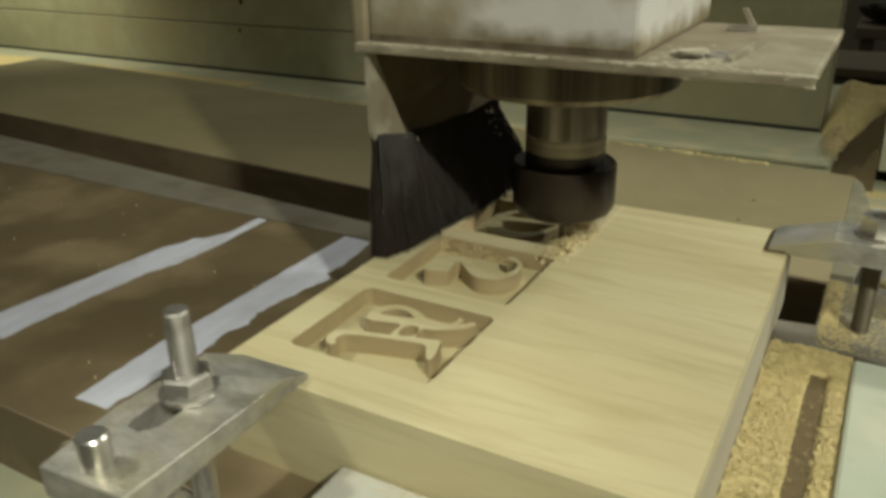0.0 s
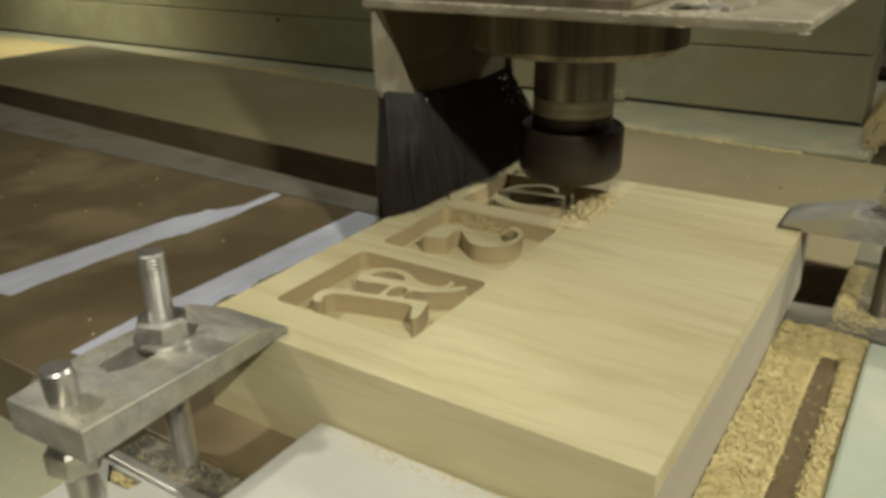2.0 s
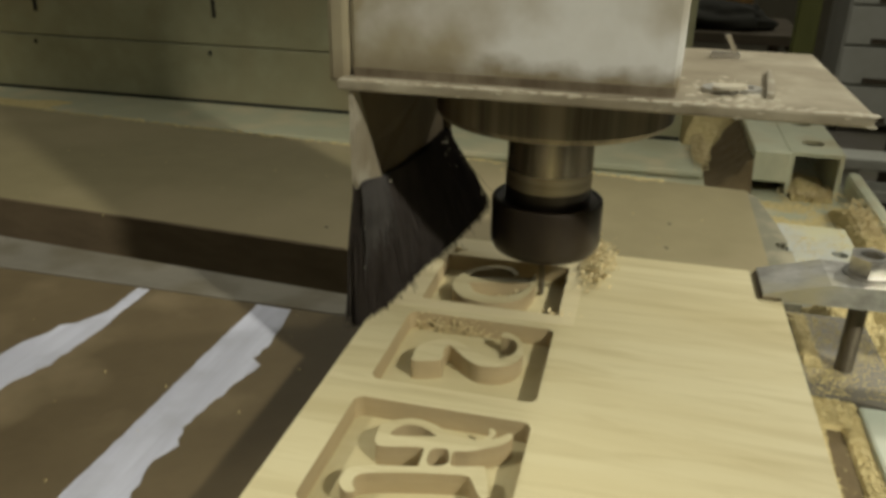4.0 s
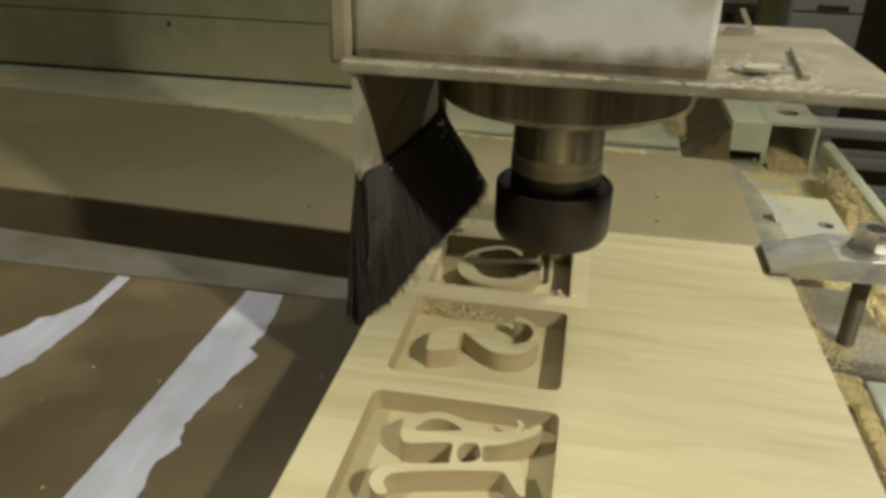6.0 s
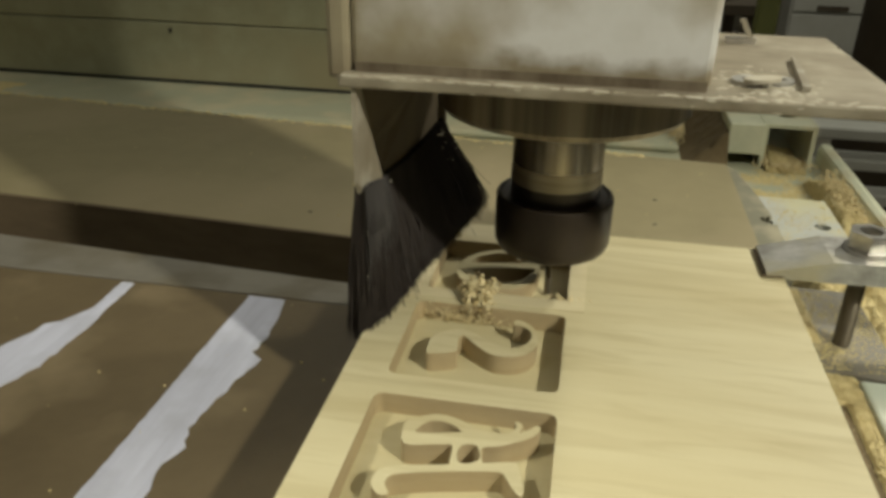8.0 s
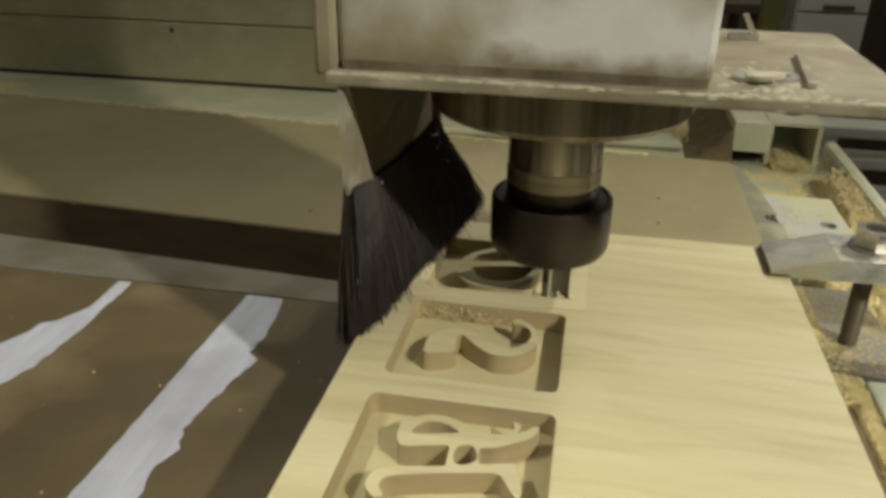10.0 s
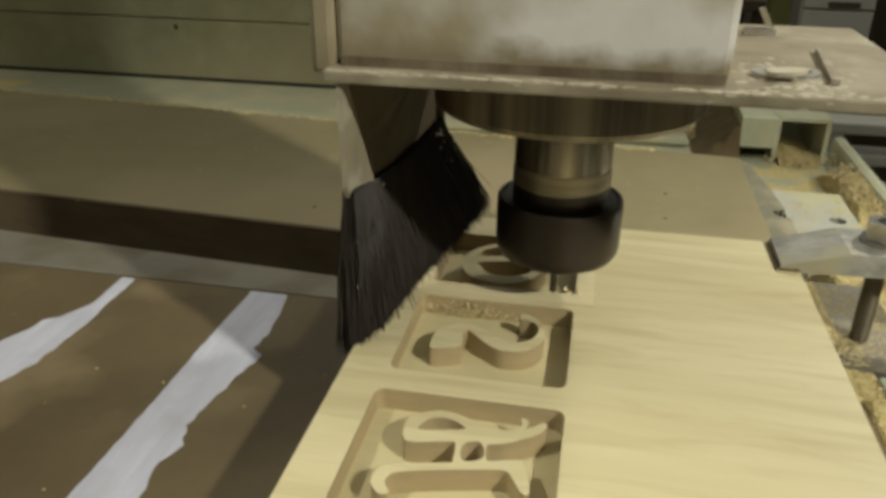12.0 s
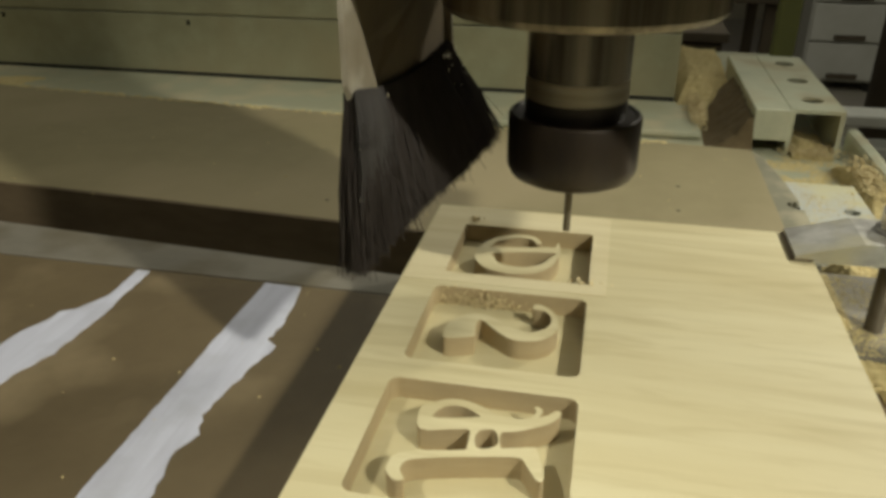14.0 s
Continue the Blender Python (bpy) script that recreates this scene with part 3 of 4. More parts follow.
        c = Vector((hx + rnd.gauss(1.62, 0.22), hy + rnd.gauss(-1.05, 0.3), 2.454))
        if c.y < hy - 1.5 or c.x < hx + 1.2:
            c = Vector((hx + rnd.uniform(1.2, 2.6), hy - 1.48, 2.454))
        for v in made:
            v.co = c + Vector((v.co.x * 1.8, v.co.y * 1.4, v.co.z * 0.5))
    rim = bmesh.new()
    for i in range(420):
        x = rnd.uniform(-1.72, 2.58)
        c = Vector((hx + x, hy - 1.57 + abs(rnd.gauss(0, 0.035)), 2.452 - (0.09 * rnd.random() if rnd.random() < 0.3 else 0)))
        if noise.noise(Vector((x * 2.3, 4.0, 0))) < rnd.uniform(-0.5, 0.3):
            continue
        r = rnd.uniform(0.008, 0.03)
        for v in bmesh.ops.create_icosphere(rim, subdivisions=1, radius=r)["verts"]:
            v.co = c + Vector((v.co.x * 2.2, v.co.y * 0.8, v.co.z * 0.5))
    part("rim_dust", rim, WHITEDUST, ob, "pale dust crusted along the plate's front rim", "stuff")
    part("caked_dust", bm, WHITEDUST, ob, "pale caked dust on the plate", "stuff")
    bm = prism([(hx + 1.56 + 0.14 * math.cos(a * 0.2618), hy - 1.14 + 0.09 * math.sin(a * 0.2618)) for a in range(24)], 2.49, 2.52)
    for v in bm.verts:
        v.co.z += 0.25 * (v.co.y - hy + 1.14) ** 2 + 0.10 * (v.co.x - hx - 1.4)
    part("pale_disc", bm, WHITEDUST, ob, "pale bent disc lying on the plate")
    brush(ob, hx, hy)


def spread(stations, s):
    """Places along the brush, s from 0 at the front to 1 at the back."""
    k = min(int(s * (len(stations) - 1)), len(stations) - 2)
    return Vector(stations[k]).lerp(Vector(stations[k + 1]), s * (len(stations) - 1) - k)


def brush(ob, hx, hy):
    rnd = random.Random(5)
    h = Vector((hx, hy, 0))
    roots = ((-1.65, -1.44, 1.44), (-1.64, -0.85, 1.32), (-1.57, -0.2, 1.27), (-1.49, 0.45, 1.28), (-1.40, 1.02, 1.36))
    tips = ((-1.68, -1.38, -0.14), (-1.50, -0.85, 0.02), (-1.38, -0.2, 0.08), (-1.22, 0.40, 0.10), (-0.90, 0.92, 0.38))

    def sheet(corners, thick=0.03):
        bm = bmesh.new()
        c = [Vector(q) + h for q in corners]
        n = (c[1] - c[0]).cross(c[2] - c[0]).normalized() * thick
        low, top = [bm.verts.new(q) for q in c], [bm.verts.new(q + n) for q in c]
        bm.faces.new(low[::-1])
        bm.faces.new(top)
        for i in range(len(c)):
            bm.faces.new((low[i], low[(i + 1) % len(c)], top[(i + 1) % len(c)], top[i]))
        return bm
    bracket = sheet([(-1.66, -1.54, 2.36), (-1.655, -1.555, 1.90), (-1.66, -1.53, 1.52), (-1.655, -1.46, 1.40), (-1.64, -1.30, 1.40), (-1.60, -0.90, 1.28), (-1.615, -1.02, 1.52), (-1.63, -1.12, 1.74), (-1.65, -1.44, 2.36)], 0.04)
    part("brush_bracket", bracket, SHEET, ob, "bent grubby sheet metal brush bracket")
    part("brush_backing", sheet([(-1.67, -1.46, 2.36), (-1.665, -1.14, 1.735), (-1.66, -1.05, 1.70), (-1.62, -0.35, 1.71), (-1.58, 0.08, 1.76), (-1.54, 0.30, 1.95), (-1.52, 0.62, 2.36)]), BROWNSHEET, ob, "brown backing sheet of the brush")
    part("brush_clip", sheet([(-1.70, -1.30, 2.0), (-1.67, -0.90, 1.30), (-1.62, -0.2, 1.25), (-1.54, 0.45, 1.26), (-1.44, 1.04, 1.36), (-1.44, 1.05, 2.36), (-1.60, 0.1, 2.30)]), BROWNSHEET, ob, "lower brown sheet holding the bristles")
    part("end_clip", sheet([(-1.47, 1.06, 1.80), (-1.45, 1.07, 1.40), (-1.33, 1.05, 1.34), (-1.35, 1.04, 1.78)]), SHEET, ob, "pale clip at the brush's far end")
    bm = bmesh.new()
    for i in range(13000):
        s = rnd.random()
        q = rnd.random()
        root = spread(roots, s) + h + Vector((0.09 * q - 0.04, rnd.gauss(0, 0.015), 0.05 * rnd.random() - 0.03 - 0.14 * rnd.random() ** 3))
        tip = spread(tips, min(1, max(0, s + rnd.gauss(0, 0.03)))) + h + Vector((rnd.gauss(0, 0.05) + 0.10 * q - 0.06, rnd.gauss(0, 0.05), abs(rnd.gauss(0, 0.09))))
        bristle_tuft(bm, root, tip, rnd.uniform(0.005, 0.010), rnd)
    for i in range(110):
        s = rnd.random()
        root = spread(roots, s) + h + Vector((0.02, 0, -0.3))
        tip = spread(tips, s) + h + Vector((rnd.gauss(0.03, 0.08), rnd.gauss(0, 0.09), rnd.uniform(-0.10, 0.12)))
        bristle_tuft(bm, root, tip, 0.006, rnd)
    part("bristles", bm, RUBBER, ob, "dense black dust brush bristles", "stuff")
    bm = bmesh.new()
    for i in range(330):
        s = rnd.random() ** 1.6 * 0.26
        root = spread(roots, s) + h + Vector((0.055 + 0.03 * rnd.random(), rnd.gauss(0, 0.02), 0.03))
        tip = root.lerp(spread(tips, s) + h, rnd.uniform(0.25, 0.75)) + Vector((0.06, rnd.gauss(0, 0.03), 0))
        bristle_tuft(bm, root, tip, rnd.uniform(0.004, 0.007), rnd)
    part("sheen_dust_tuft", bm, HAIRGREY, ob, "bristles greyed by dust and a painted sheen at the brush's end", "stuff")
    bm = bmesh.new()
    for i in range(46):
        s = rnd.uniform(0.86, 1.0) if i % 3 else rnd.random() ** 2 * 0.3
        p = (spread(roots, s) + h).lerp(spread(tips, s) + h, rnd.uniform(0.02, 0.55)) + Vector((0.075, rnd.gauss(0, 0.02), 0))
        r = rnd.uniform(0.006, 0.017)
        for v in bmesh.ops.create_icosphere(bm, subdivisions=1, radius=r)["verts"]:
            v.co = p + Vector((v.co.x * 0.6, v.co.y, v.co.z * 1.5))
    part("caught_dust", bm, WHITEDUST, ob, "pale flecks of dust caught in the bristles", "stuff")


def chip_cluster(name, x, y, z, size, count, seed, label, grain=1.0):
    """A loose tangle of small curled shavings."""
    rnd = random.Random(seed)
    bm = bmesh.new()
    for i in range(count):
        c = Vector((x + rnd.gauss(0, size[0]), y + rnd.gauss(0, size[1]), z + abs(rnd.gauss(0, size[2]))))
        turn = Euler((rnd.uniform(0, 6.28), rnd.uniform(0, 6.28), rnd.uniform(0, 6.28))).to_matrix()
        r, w, arc = grain * rnd.uniform(0.008, 0.026), grain * rnd.uniform(0.006, 0.018), rnd.uniform(1.5, 4.5)
        last = None
        for k in range(5):
            a = arc * k / 4
            pair = [bm.verts.new(c + turn @ Vector((r * math.cos(a), r * math.sin(a), e * w))) for e in (-1, 1)]
            if last:
                bm.faces.new((last[0], last[1], pair[1], pair[0]))
            last = pair
    return solo(name, bm, FRESH, (x, y, z), label, "wood shavings", kind="stuff")


workpiece()
router_head()
chip_cluster("shavings", -0.05, 0.62, 0.0, (0.085, 0.27, 0.028), 900, 21, "loose pale shavings by the cutter")
chip_cluster("shavings_tuft", -0.95, 0.50, -0.05, (0.085, 0.12, 0.07), 420, 22, "tangled tuft of pale shavings", 1.25)
chip_cluster("shavings_rim", -1.05, -0.02, -0.19, (0.20, 0.010, 0.075), 420, 23, "fuzzy shavings along the pocket wall", 0.6)
chip_cluster("shavings_corner", -0.02, 0.36, -0.05, (0.08, 0.04, 0.03), 50, 24, "few splinters at the pocket corner")
chip_cluster("shavings_crumb", -1.35, 1.62, 0.0, (0.04, 0.04, 0.02), 20, 25, "few dark crumbs behind the pocket")


# ---- clamps ----
def clamp_left():
    ob = thing("step_clamp", (-1.4, -4.3, BEDZ), "grey aluminium clamp bar pressing the block, with stud and nut", "clamp", "clamps")
    bm = holed([(-1.72, -5.31), (-0.92, -5.265), (-0.94, -3.60), (-0.95, -3.32), (-1.66, -3.34), (-1.82, -3.62), (-1.83, -4.6)], [rounded(-1.58, -1.33, -4.72, -3.86, 0.12)], -0.06, 0.20)
    for v in bm.verts:
        if v.co.y > -3.7:
            v.co.z = 0.003 if v.co.z < 0 else 0.20 - 0.14 * min(1, (v.co.y + 3.62) / 0.26 + 0.1)
    bmesh.ops.bevel(bm, geom=[e for e in bm.edges if e.calc_face_angle(0) > 0.8], offset=0.012, segments=1, affect="EDGES")
    part("clamp_bar", bm, BAR, ob)
    part("stud", thread(-1.455, -4.16, BEDZ, 0.95, 0.105, 0.032), CHROME, ob)
    bm = hexagon(-1.455, -4.16, 0.235, 0.41, 0.21, 0.35)
    bmesh.ops.bevel(bm, geom=[e for e in bm.edges if e.calc_face_angle(0) > 0.3], offset=0.03, segments=3, affect="EDGES")
    part("nut", bm, CHROME, ob, smooth=True)
    part("washer", lathe([(0.235, 0.201), (0.235, 0.236), (0.1, 0.236)], -1.455, -4.16, 28), CHROME, ob)
    part("jack_screw", lathe([(0.115, -1.0), (0.115, 0.45), (0.10, 0.47)], -1.35, -5.11, 28), STEEL, ob, "smooth steel jack screw", smooth=True)
    bm = hexagon(-1.37, -5.11, -0.38, -0.15, 0.20, 0.2)
    bmesh.ops.bevel(bm, geom=[e for e in bm.edges if e.calc_face_angle(0) > 0.3], offset=0.03, segments=3, affect="EDGES")
    part("jack_nut", bm, CHROME, ob, smooth=True)


def clamp_right():
    ob = thing("step_clamp", (3.2, 1.6, BEDZ), "grey aluminium clamp bar with a wedge tip on the block", "clamp", "clamps")
    bm = bmesh.new()
    prof = [(2.11, 0.036), (2.11, 0.07), (2.77, 0.25), (4.9, 0.25), (4.9, 0.0), (2.34, 0.0), (2.30, 0.036)]
    a = [bm.verts.new((x, 1.28 + 0.04 * (x - 2), z)) for x, z in prof]
    b = [bm.verts.new((x, 1.98 + 0.04 * (x - 2), z)) for x, z in prof]
    bm.faces.new(a)
    bm.faces.new(b[::-1])
    for i in range(len(prof)):
        bm.faces.new((a[i], a[(i + 1) % len(prof)], b[(i + 1) % len(prof)], b[i]))
    bmesh.ops.bevel(bm, geom=[e for e in bm.edges if e.calc_face_angle(0) > 1.0], offset=0.012, segments=1, affect="EDGES")
    part("clamp_bar", bm, BAR, ob)
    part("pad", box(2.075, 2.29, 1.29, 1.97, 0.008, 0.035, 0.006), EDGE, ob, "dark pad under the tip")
    part("stud", thread(3.2, 1.72, BEDZ, 0.36, 0.10, 0.028), BITSTEEL, ob, "threaded stud, darkened for the shade under the clamp")
    bm = holed([(3.2 + 0.225 * math.cos(a * 1.0472 + 0.3), 1.72 + 0.225 * math.sin(a * 1.0472 + 0.3)) for a in range(6)], [[(3.2 + 0.125 * math.cos(a * 0.3491), 1.72 + 0.125 * math.sin(a * 0.3491)) for a in range(18)]], 0.285, 0.48)
    bmesh.ops.bevel(bm, geom=[e for e in bm.edges if e.calc_face_angle(0) > 1.2], offset=0.045, segments=3, affect="EDGES")
    part("nut", bm, CHROME, ob, smooth=True)
    part("washer", lathe([(0.25, 0.251), (0.25, 0.286), (0.1, 0.286)], 3.2, 1.72, 28), STEEL, ob)


def front_pieces():
    solo("speckled_plate", box(-2.06, -0.52, -4.40, -4.085, BEDZ, -0.985, 0.012), SPECK, (-1.3, -4.25, BEDZ), "dark speckled metal plate strewn with sawdust under the clamp bar", "plate")
    solo("edge_bar", box(-2.05, -0.52, -4.50, -4.405, BEDZ, -0.955, 0.012), ALU, (-1.3, -4.44, BEDZ), "narrow light grey bar beside the speckled plate", "bar")
    hole = [(-2.0, -4.53), (-1.82, -4.68), (-1.58, -4.66), (-1.55, -4.53)]
    solo("holed_plate", holed([(-2.1, -5.18), (-0.52, -5.18), (-0.52, -4.505), (-2.1, -4.505)], [hole], BEDZ, -1.0), FROST, (-1.3, -4.8, BEDZ), "pale grey plate with a dark chip-filled hole under the clamp bar", "plate")
    solo("packed_dust", prism([(-1.97, -4.54), (-1.81, -4.665), (-1.60, -4.65), (-1.57, -4.54)], BEDZ, -1.03), DARKDUST, (-1.75, -4.6, BEDZ), "dark brown dust packed in the plate's hole", "sawdust", kind="stuff")
    solo("pale_strip", box(-3.6, -0.8, -5.9, -5.2, BEDZ, -1.5, 0.03), FROST, (-2, -5.5, BEDZ), "pale flat strip on the bed", "strip")


def scatter(name, x0, x1, y0, y1, z, count, big, seed, label, surface):
    """Fine flakes lying on a flat surface, thicker in drifts."""
    rnd = random.Random(seed)
    bm = bmesh.new()
    while count:
        x, y = rnd.uniform(x0, x1), rnd.uniform(y0, y1)
        if noise.noise(Vector((x * 2.2, y * 2.2, seed))) < rnd.uniform(-0.35, 0.45):
            continue
        count -= 1
        a, l = rnd.uniform(0, 6.28), rnd.uniform(0.3, 1.0) * big
        d = Vector((math.cos(a), math.sin(a), 0)) * l
        q = Vector((-d.y, d.x, 0)) * rnd.uniform(0.3, 0.8)
        c = Vector((x, y, z + 0.002))
        ring = [bm.verts.new(c - d - q), bm.verts.new(c - d + q), bm.verts.new(c + d + q), bm.verts.new(c + d - q)]
        tip = bm.verts.new(c + Vector((0, 0, 0.5 * l)))
        for i in range(4):
            bm.faces.new((ring[i], ring[i - 1], tip))
    solo(name, bm, surface, ((x0 + x1) / 2, (y0 + y1) / 2, z), label, "sawdust", kind="stuff")


clamp_left()
clamp_right()
front_pieces()
scatter("sawdust", -1.78, -1.60, -5.2, -3.75, 0.20, 1500, 0.009, 51, "fine sawdust on the clamp bar", DUSTY)
scatter("sawdust", -1.31, -0.97, -5.2, -3.75, 0.20, 1100, 0.009, 52, "fine sawdust on the clamp bar", DUSTY)
scatter("sawdust", 2.85, 4.6, 1.36, 2.0, 0.25, 500, 0.009, 53, "fine sawdust on the clamp bar", DUSTY)
scatter("sawdust", 2.79, 2.99, -3.5, 0.53, -1.025, 40, 0.012, 58, "sawdust on the dark strip", CHIP)
scatter("sawdust", -4.2, -1.0, -5.15, -4.25, BEDZ, 420, 0.016, 59, "sawdust strewn under the clamp bar", CHIP)
scatter("sawdust", -2.05, -0.54, -4.39, -4.09, -0.985, 420, 0.009, 54, "sawdust strewn on the speckled plate", CHIP)
scatter("sawdust", -1.93, -1.60, -4.63, -4.55, -1.03, 90, 0.016, 63, "yellow chips lying in the plate's hole", CHIP)
scatter("sawdust", -1.9, -0.55, -5.1, -4.70, -1.0, 420, 0.022, 64, "yellow chips on the holed plate", CHIP)
scatter("sawdust", 2.76, 3.66, 1.1, 3.0, TOPZ + 0.004, 2200, 0.016, 55, "sawdust on the metal strip", CHIP)
scatter("sawdust", 3.2, 4.2, 4.75, 6.85, -1.15, 500, 0.02, 56, "sawdust on the flat plate", CHIP)
scatter("sawdust", -0.45, 2.5, -3.66, -3.50, -0.62, 700, 0.010, 57, "sawdust along the pale bar", CHIP)


# ---- behind and beside ----
def green_beam():
    ob = thing("green_beam", (-12, 14.5, BEDZ), "pale green painted steel beam with dusty ledge", "steel beam")
    part("beam_body", box(-46, 1.70, 13.75, 16, BEDZ, 0.0, 0.04), GREEN, ob)
    part("beam_cap", box(-46, 1.70, 13.75, 16, 0.03, 3.2, 0.04), GREEN, ob)
    part("slot", box(-17.36, -17.22, 13.735, 13.749, 0.72, 1.35), DARK, ob, "dark upright slot")
    part("slot", box(-11.42, -11.30, 13.735, 13.749, 0.80, 1.3), DARK, ob, "dark upright slot")
    for x, z in ((-17.5, -0.18), (-11.6, -0.2)):
        part("bolt", lathe([(0.045, z - 0.06), (0.045, z + 0.06)], x, 13.74, 12), DARK, ob, "small dark bolt")
    part("clip", box(-4.75, -4.25, 13.3, 13.7, BEDZ + 0.26, BEDZ + 0.55, 0.04), GREEN, ob)
    part("beam_foot", box(-46, 2.2, 11.1, 13.72, BEDZ, BEDZ + 0.20, 0.1), BED, ob)
    # Dark strip added where foot meets beam, for the shade there.
    part("seam", box(-46, 1.69, 13.722, 13.748, BEDZ + 0.15, BEDZ + 0.27), DARK, ob, "dark strip for the shade in the seam along the foot")


def hole_tube():
    ob = thing("square_tube", (4.2, 13, BEDZ), "pale green square steel tube with three round holes", "steel tube")
    part("tube_wall", box(3.86, 3.95, 10.6, 15.9, BEDZ, -0.95), TUBE, ob)
    part("tube_wall", box(4.85, 4.94, 10.6, 15.9, BEDZ, -0.95), TUBE, ob)
    holes = [[(4.42 + 0.24 * math.cos(a * 0.3927), y + 0.24 * math.sin(a * 0.3927)) for a in range(16)] for y in (11.45, 13.2, 15.0)]
    part("tube_top", holed([(3.86, 10.6), (4.94, 10.6), (4.94, 15.9), (3.86, 15.9)], holes, -0.95, -0.87), TUBE, ob)
    part("side_bar", box(3.12, 3.855, 10.5, 15.8, -1.55, -0.87, 0.03), TUBE, ob, "solid pale bar along the tube")


def side_rail():
    solo("side_rail", box(5.21, 5.5, -7, 11.4, BEDZ - 0.6, -1.42, 0.12), TUBE, (5.3, 5, BEDZ - 0.6), "pale steel rail along the bed edge", "rail")


def pale_box():
    solo("pale_board", box(3.19, 5.1, -5.5, 0.93, BEDZ, -0.93, 0.04), PAPER, (4, -2, BEDZ), "pale green smooth board beside the block", "board")
    solo("front_bar", box(-0.50, 2.6, -5.3, -3.49, BEDZ, -0.62, 0.04), FROST, (1, -4.5, BEDZ), "pale grey flat bar before the block", "bar")
    solo("flat_plate", holed([(3.22, 4.7), (4.25, 4.7), (4.25, 6.9), (3.15, 6.9)], [[(3.95 + 0.13 * math.cos(a * 0.3927), 5.7 + 0.13 * math.sin(a * 0.3927)) for a in range(16)]], BEDZ, -1.15), FLAT, (3.8, 5.5, BEDZ), "pale flat metal plate beside the fibreboard", "plate")


def heap(name, x0, x1, y0, y1, z0, z1, seed, label, groove=None, open_sides=False, rough=1.0):
    """Drifted sawdust: a fine uneven sheet under many small flakes."""
    def height(x, y):
        u, w = (x - x0) / (x1 - x0), (y - y0) / (y1 - y0)
        rim = 1.0 if open_sides else min(1, 4 * min(u, 1 - u, w, 1 - w))
        n = 0.72 + rough * 0.30 * noise.noise(Vector((x * 0.9 + seed, y * 0.9, seed))) + rough * 0.09 * noise.fractal(Vector((x * 5 + seed, y * 5, seed)), 1.0, 2.0, 4)
        z = z0 + (z1 - z0) * rim ** 0.5 * max(0.15, n)
        if groove and y < groove[1]:
            z -= groove[2] * math.exp(-((x - groove[0] - 0.012 * noise.noise(Vector((0, y * 4, 3)))) / 0.10) ** 4)
        return z
    bm = bmesh.new()
    nx, ny = min(140, max(8, int((x1 - x0) / 0.04))), min(140, max(8, int((y1 - y0) / 0.04)))
    bmesh.ops.create_grid(bm, x_segments=nx, y_segments=ny, size=0.5)
    for v in bm.verts:
        x, y = x0 + (v.co.x + 0.5) * (x1 - x0), y0 + (v.co.y + 0.5) * (y1 - y0)
        v.co = Vector((x, y, height(x, y)))
    rnd = random.Random(seed)
    for i in range(min(9000, int(1400 * (x1 - x0) * (y1 - y0)))):
        x, y = rnd.uniform(x0, x1), rnd.uniform(y0, y1)
        a, l = rnd.uniform(0, 6.28), rnd.uniform(0.005, 0.025)
        d = Vector((math.cos(a), math.sin(a), rnd.uniform(-0.5, 0.5))) * l
        s = Vector((-d.y, d.x, rnd.uniform(-0.3, 0.3) * l)) * 0.5
        c = Vector((x, y, height(x, y) + 0.012))
        v = [bm.verts.new(c + q) for q in (-d - s, -d + s, d + s, d - s)]
        bm.faces.new(v)
    solo(name, bm, CHIP, ((x0 + x1) / 2, (y0 + y1) / 2, z0), label, "wood chips", kind="stuff")


def bank(name, xs, ys, low, high, seed, label):
    """Dust piled up in a slope towards larger x, ragged along its top."""
    bm = bmesh.new()
    bmesh.ops.create_grid(bm, x_segments=26, y_segments=70, size=0.5)
    for v in bm.verts:
        u, w = v.co.x + 0.5, v.co.y + 0.5
        x, y = xs[0] + u * (xs[1] - xs[0]), ys[0] + w * (ys[1] - ys[0])
        ragged = 0.12 * noise.fractal(Vector((x * 3, y * 3, seed)), 1.0, 2.0, 4)
        v.co = Vector((x, y, low - 0.03 + (high - low) * min(1, 9 * w, 9 * (1 - w)) * max(0, u ** 1.3 + ragged * u)))
    # Darker than CHIP: the bank's shade is in its colour.
    solo(name, bm, DARKDUST, ((xs[0] + xs[1]) / 2, (ys[0] + ys[1]) / 2, low), label, "sawdust", kind="stuff")


def drawers():
    g = -ZTOP / U
    ob = thing("drawer_unit", (39, 146, g), "grey plastic drawer unit on castors standing on the floor", "drawers")
    part("case", box(32.5, 45.8, 139.6, 153, g + 1.5, g + 35, 0.2), GREY, ob)
    for i in range(5):
        z = g + 2 + i * 6.5
        d = part("drawer", box(32.8, 45.5, 138.9, 139.5, z, z + 6.1, 0.15), GREY, ob)
        # Raised dark block gives the handle recess its shade.
        part("handle", box(36.6, 41.6, 138.6, 138.88, z + 0.2, z + 1.1, 0.1), SHADE, d, "dark block for the shade in a handle recess")
    for x in (34, 44):
        part("castor", lathe([(0.8, g), (0.8, g + 1.4)], x, 140.5, 16), DARK, ob)


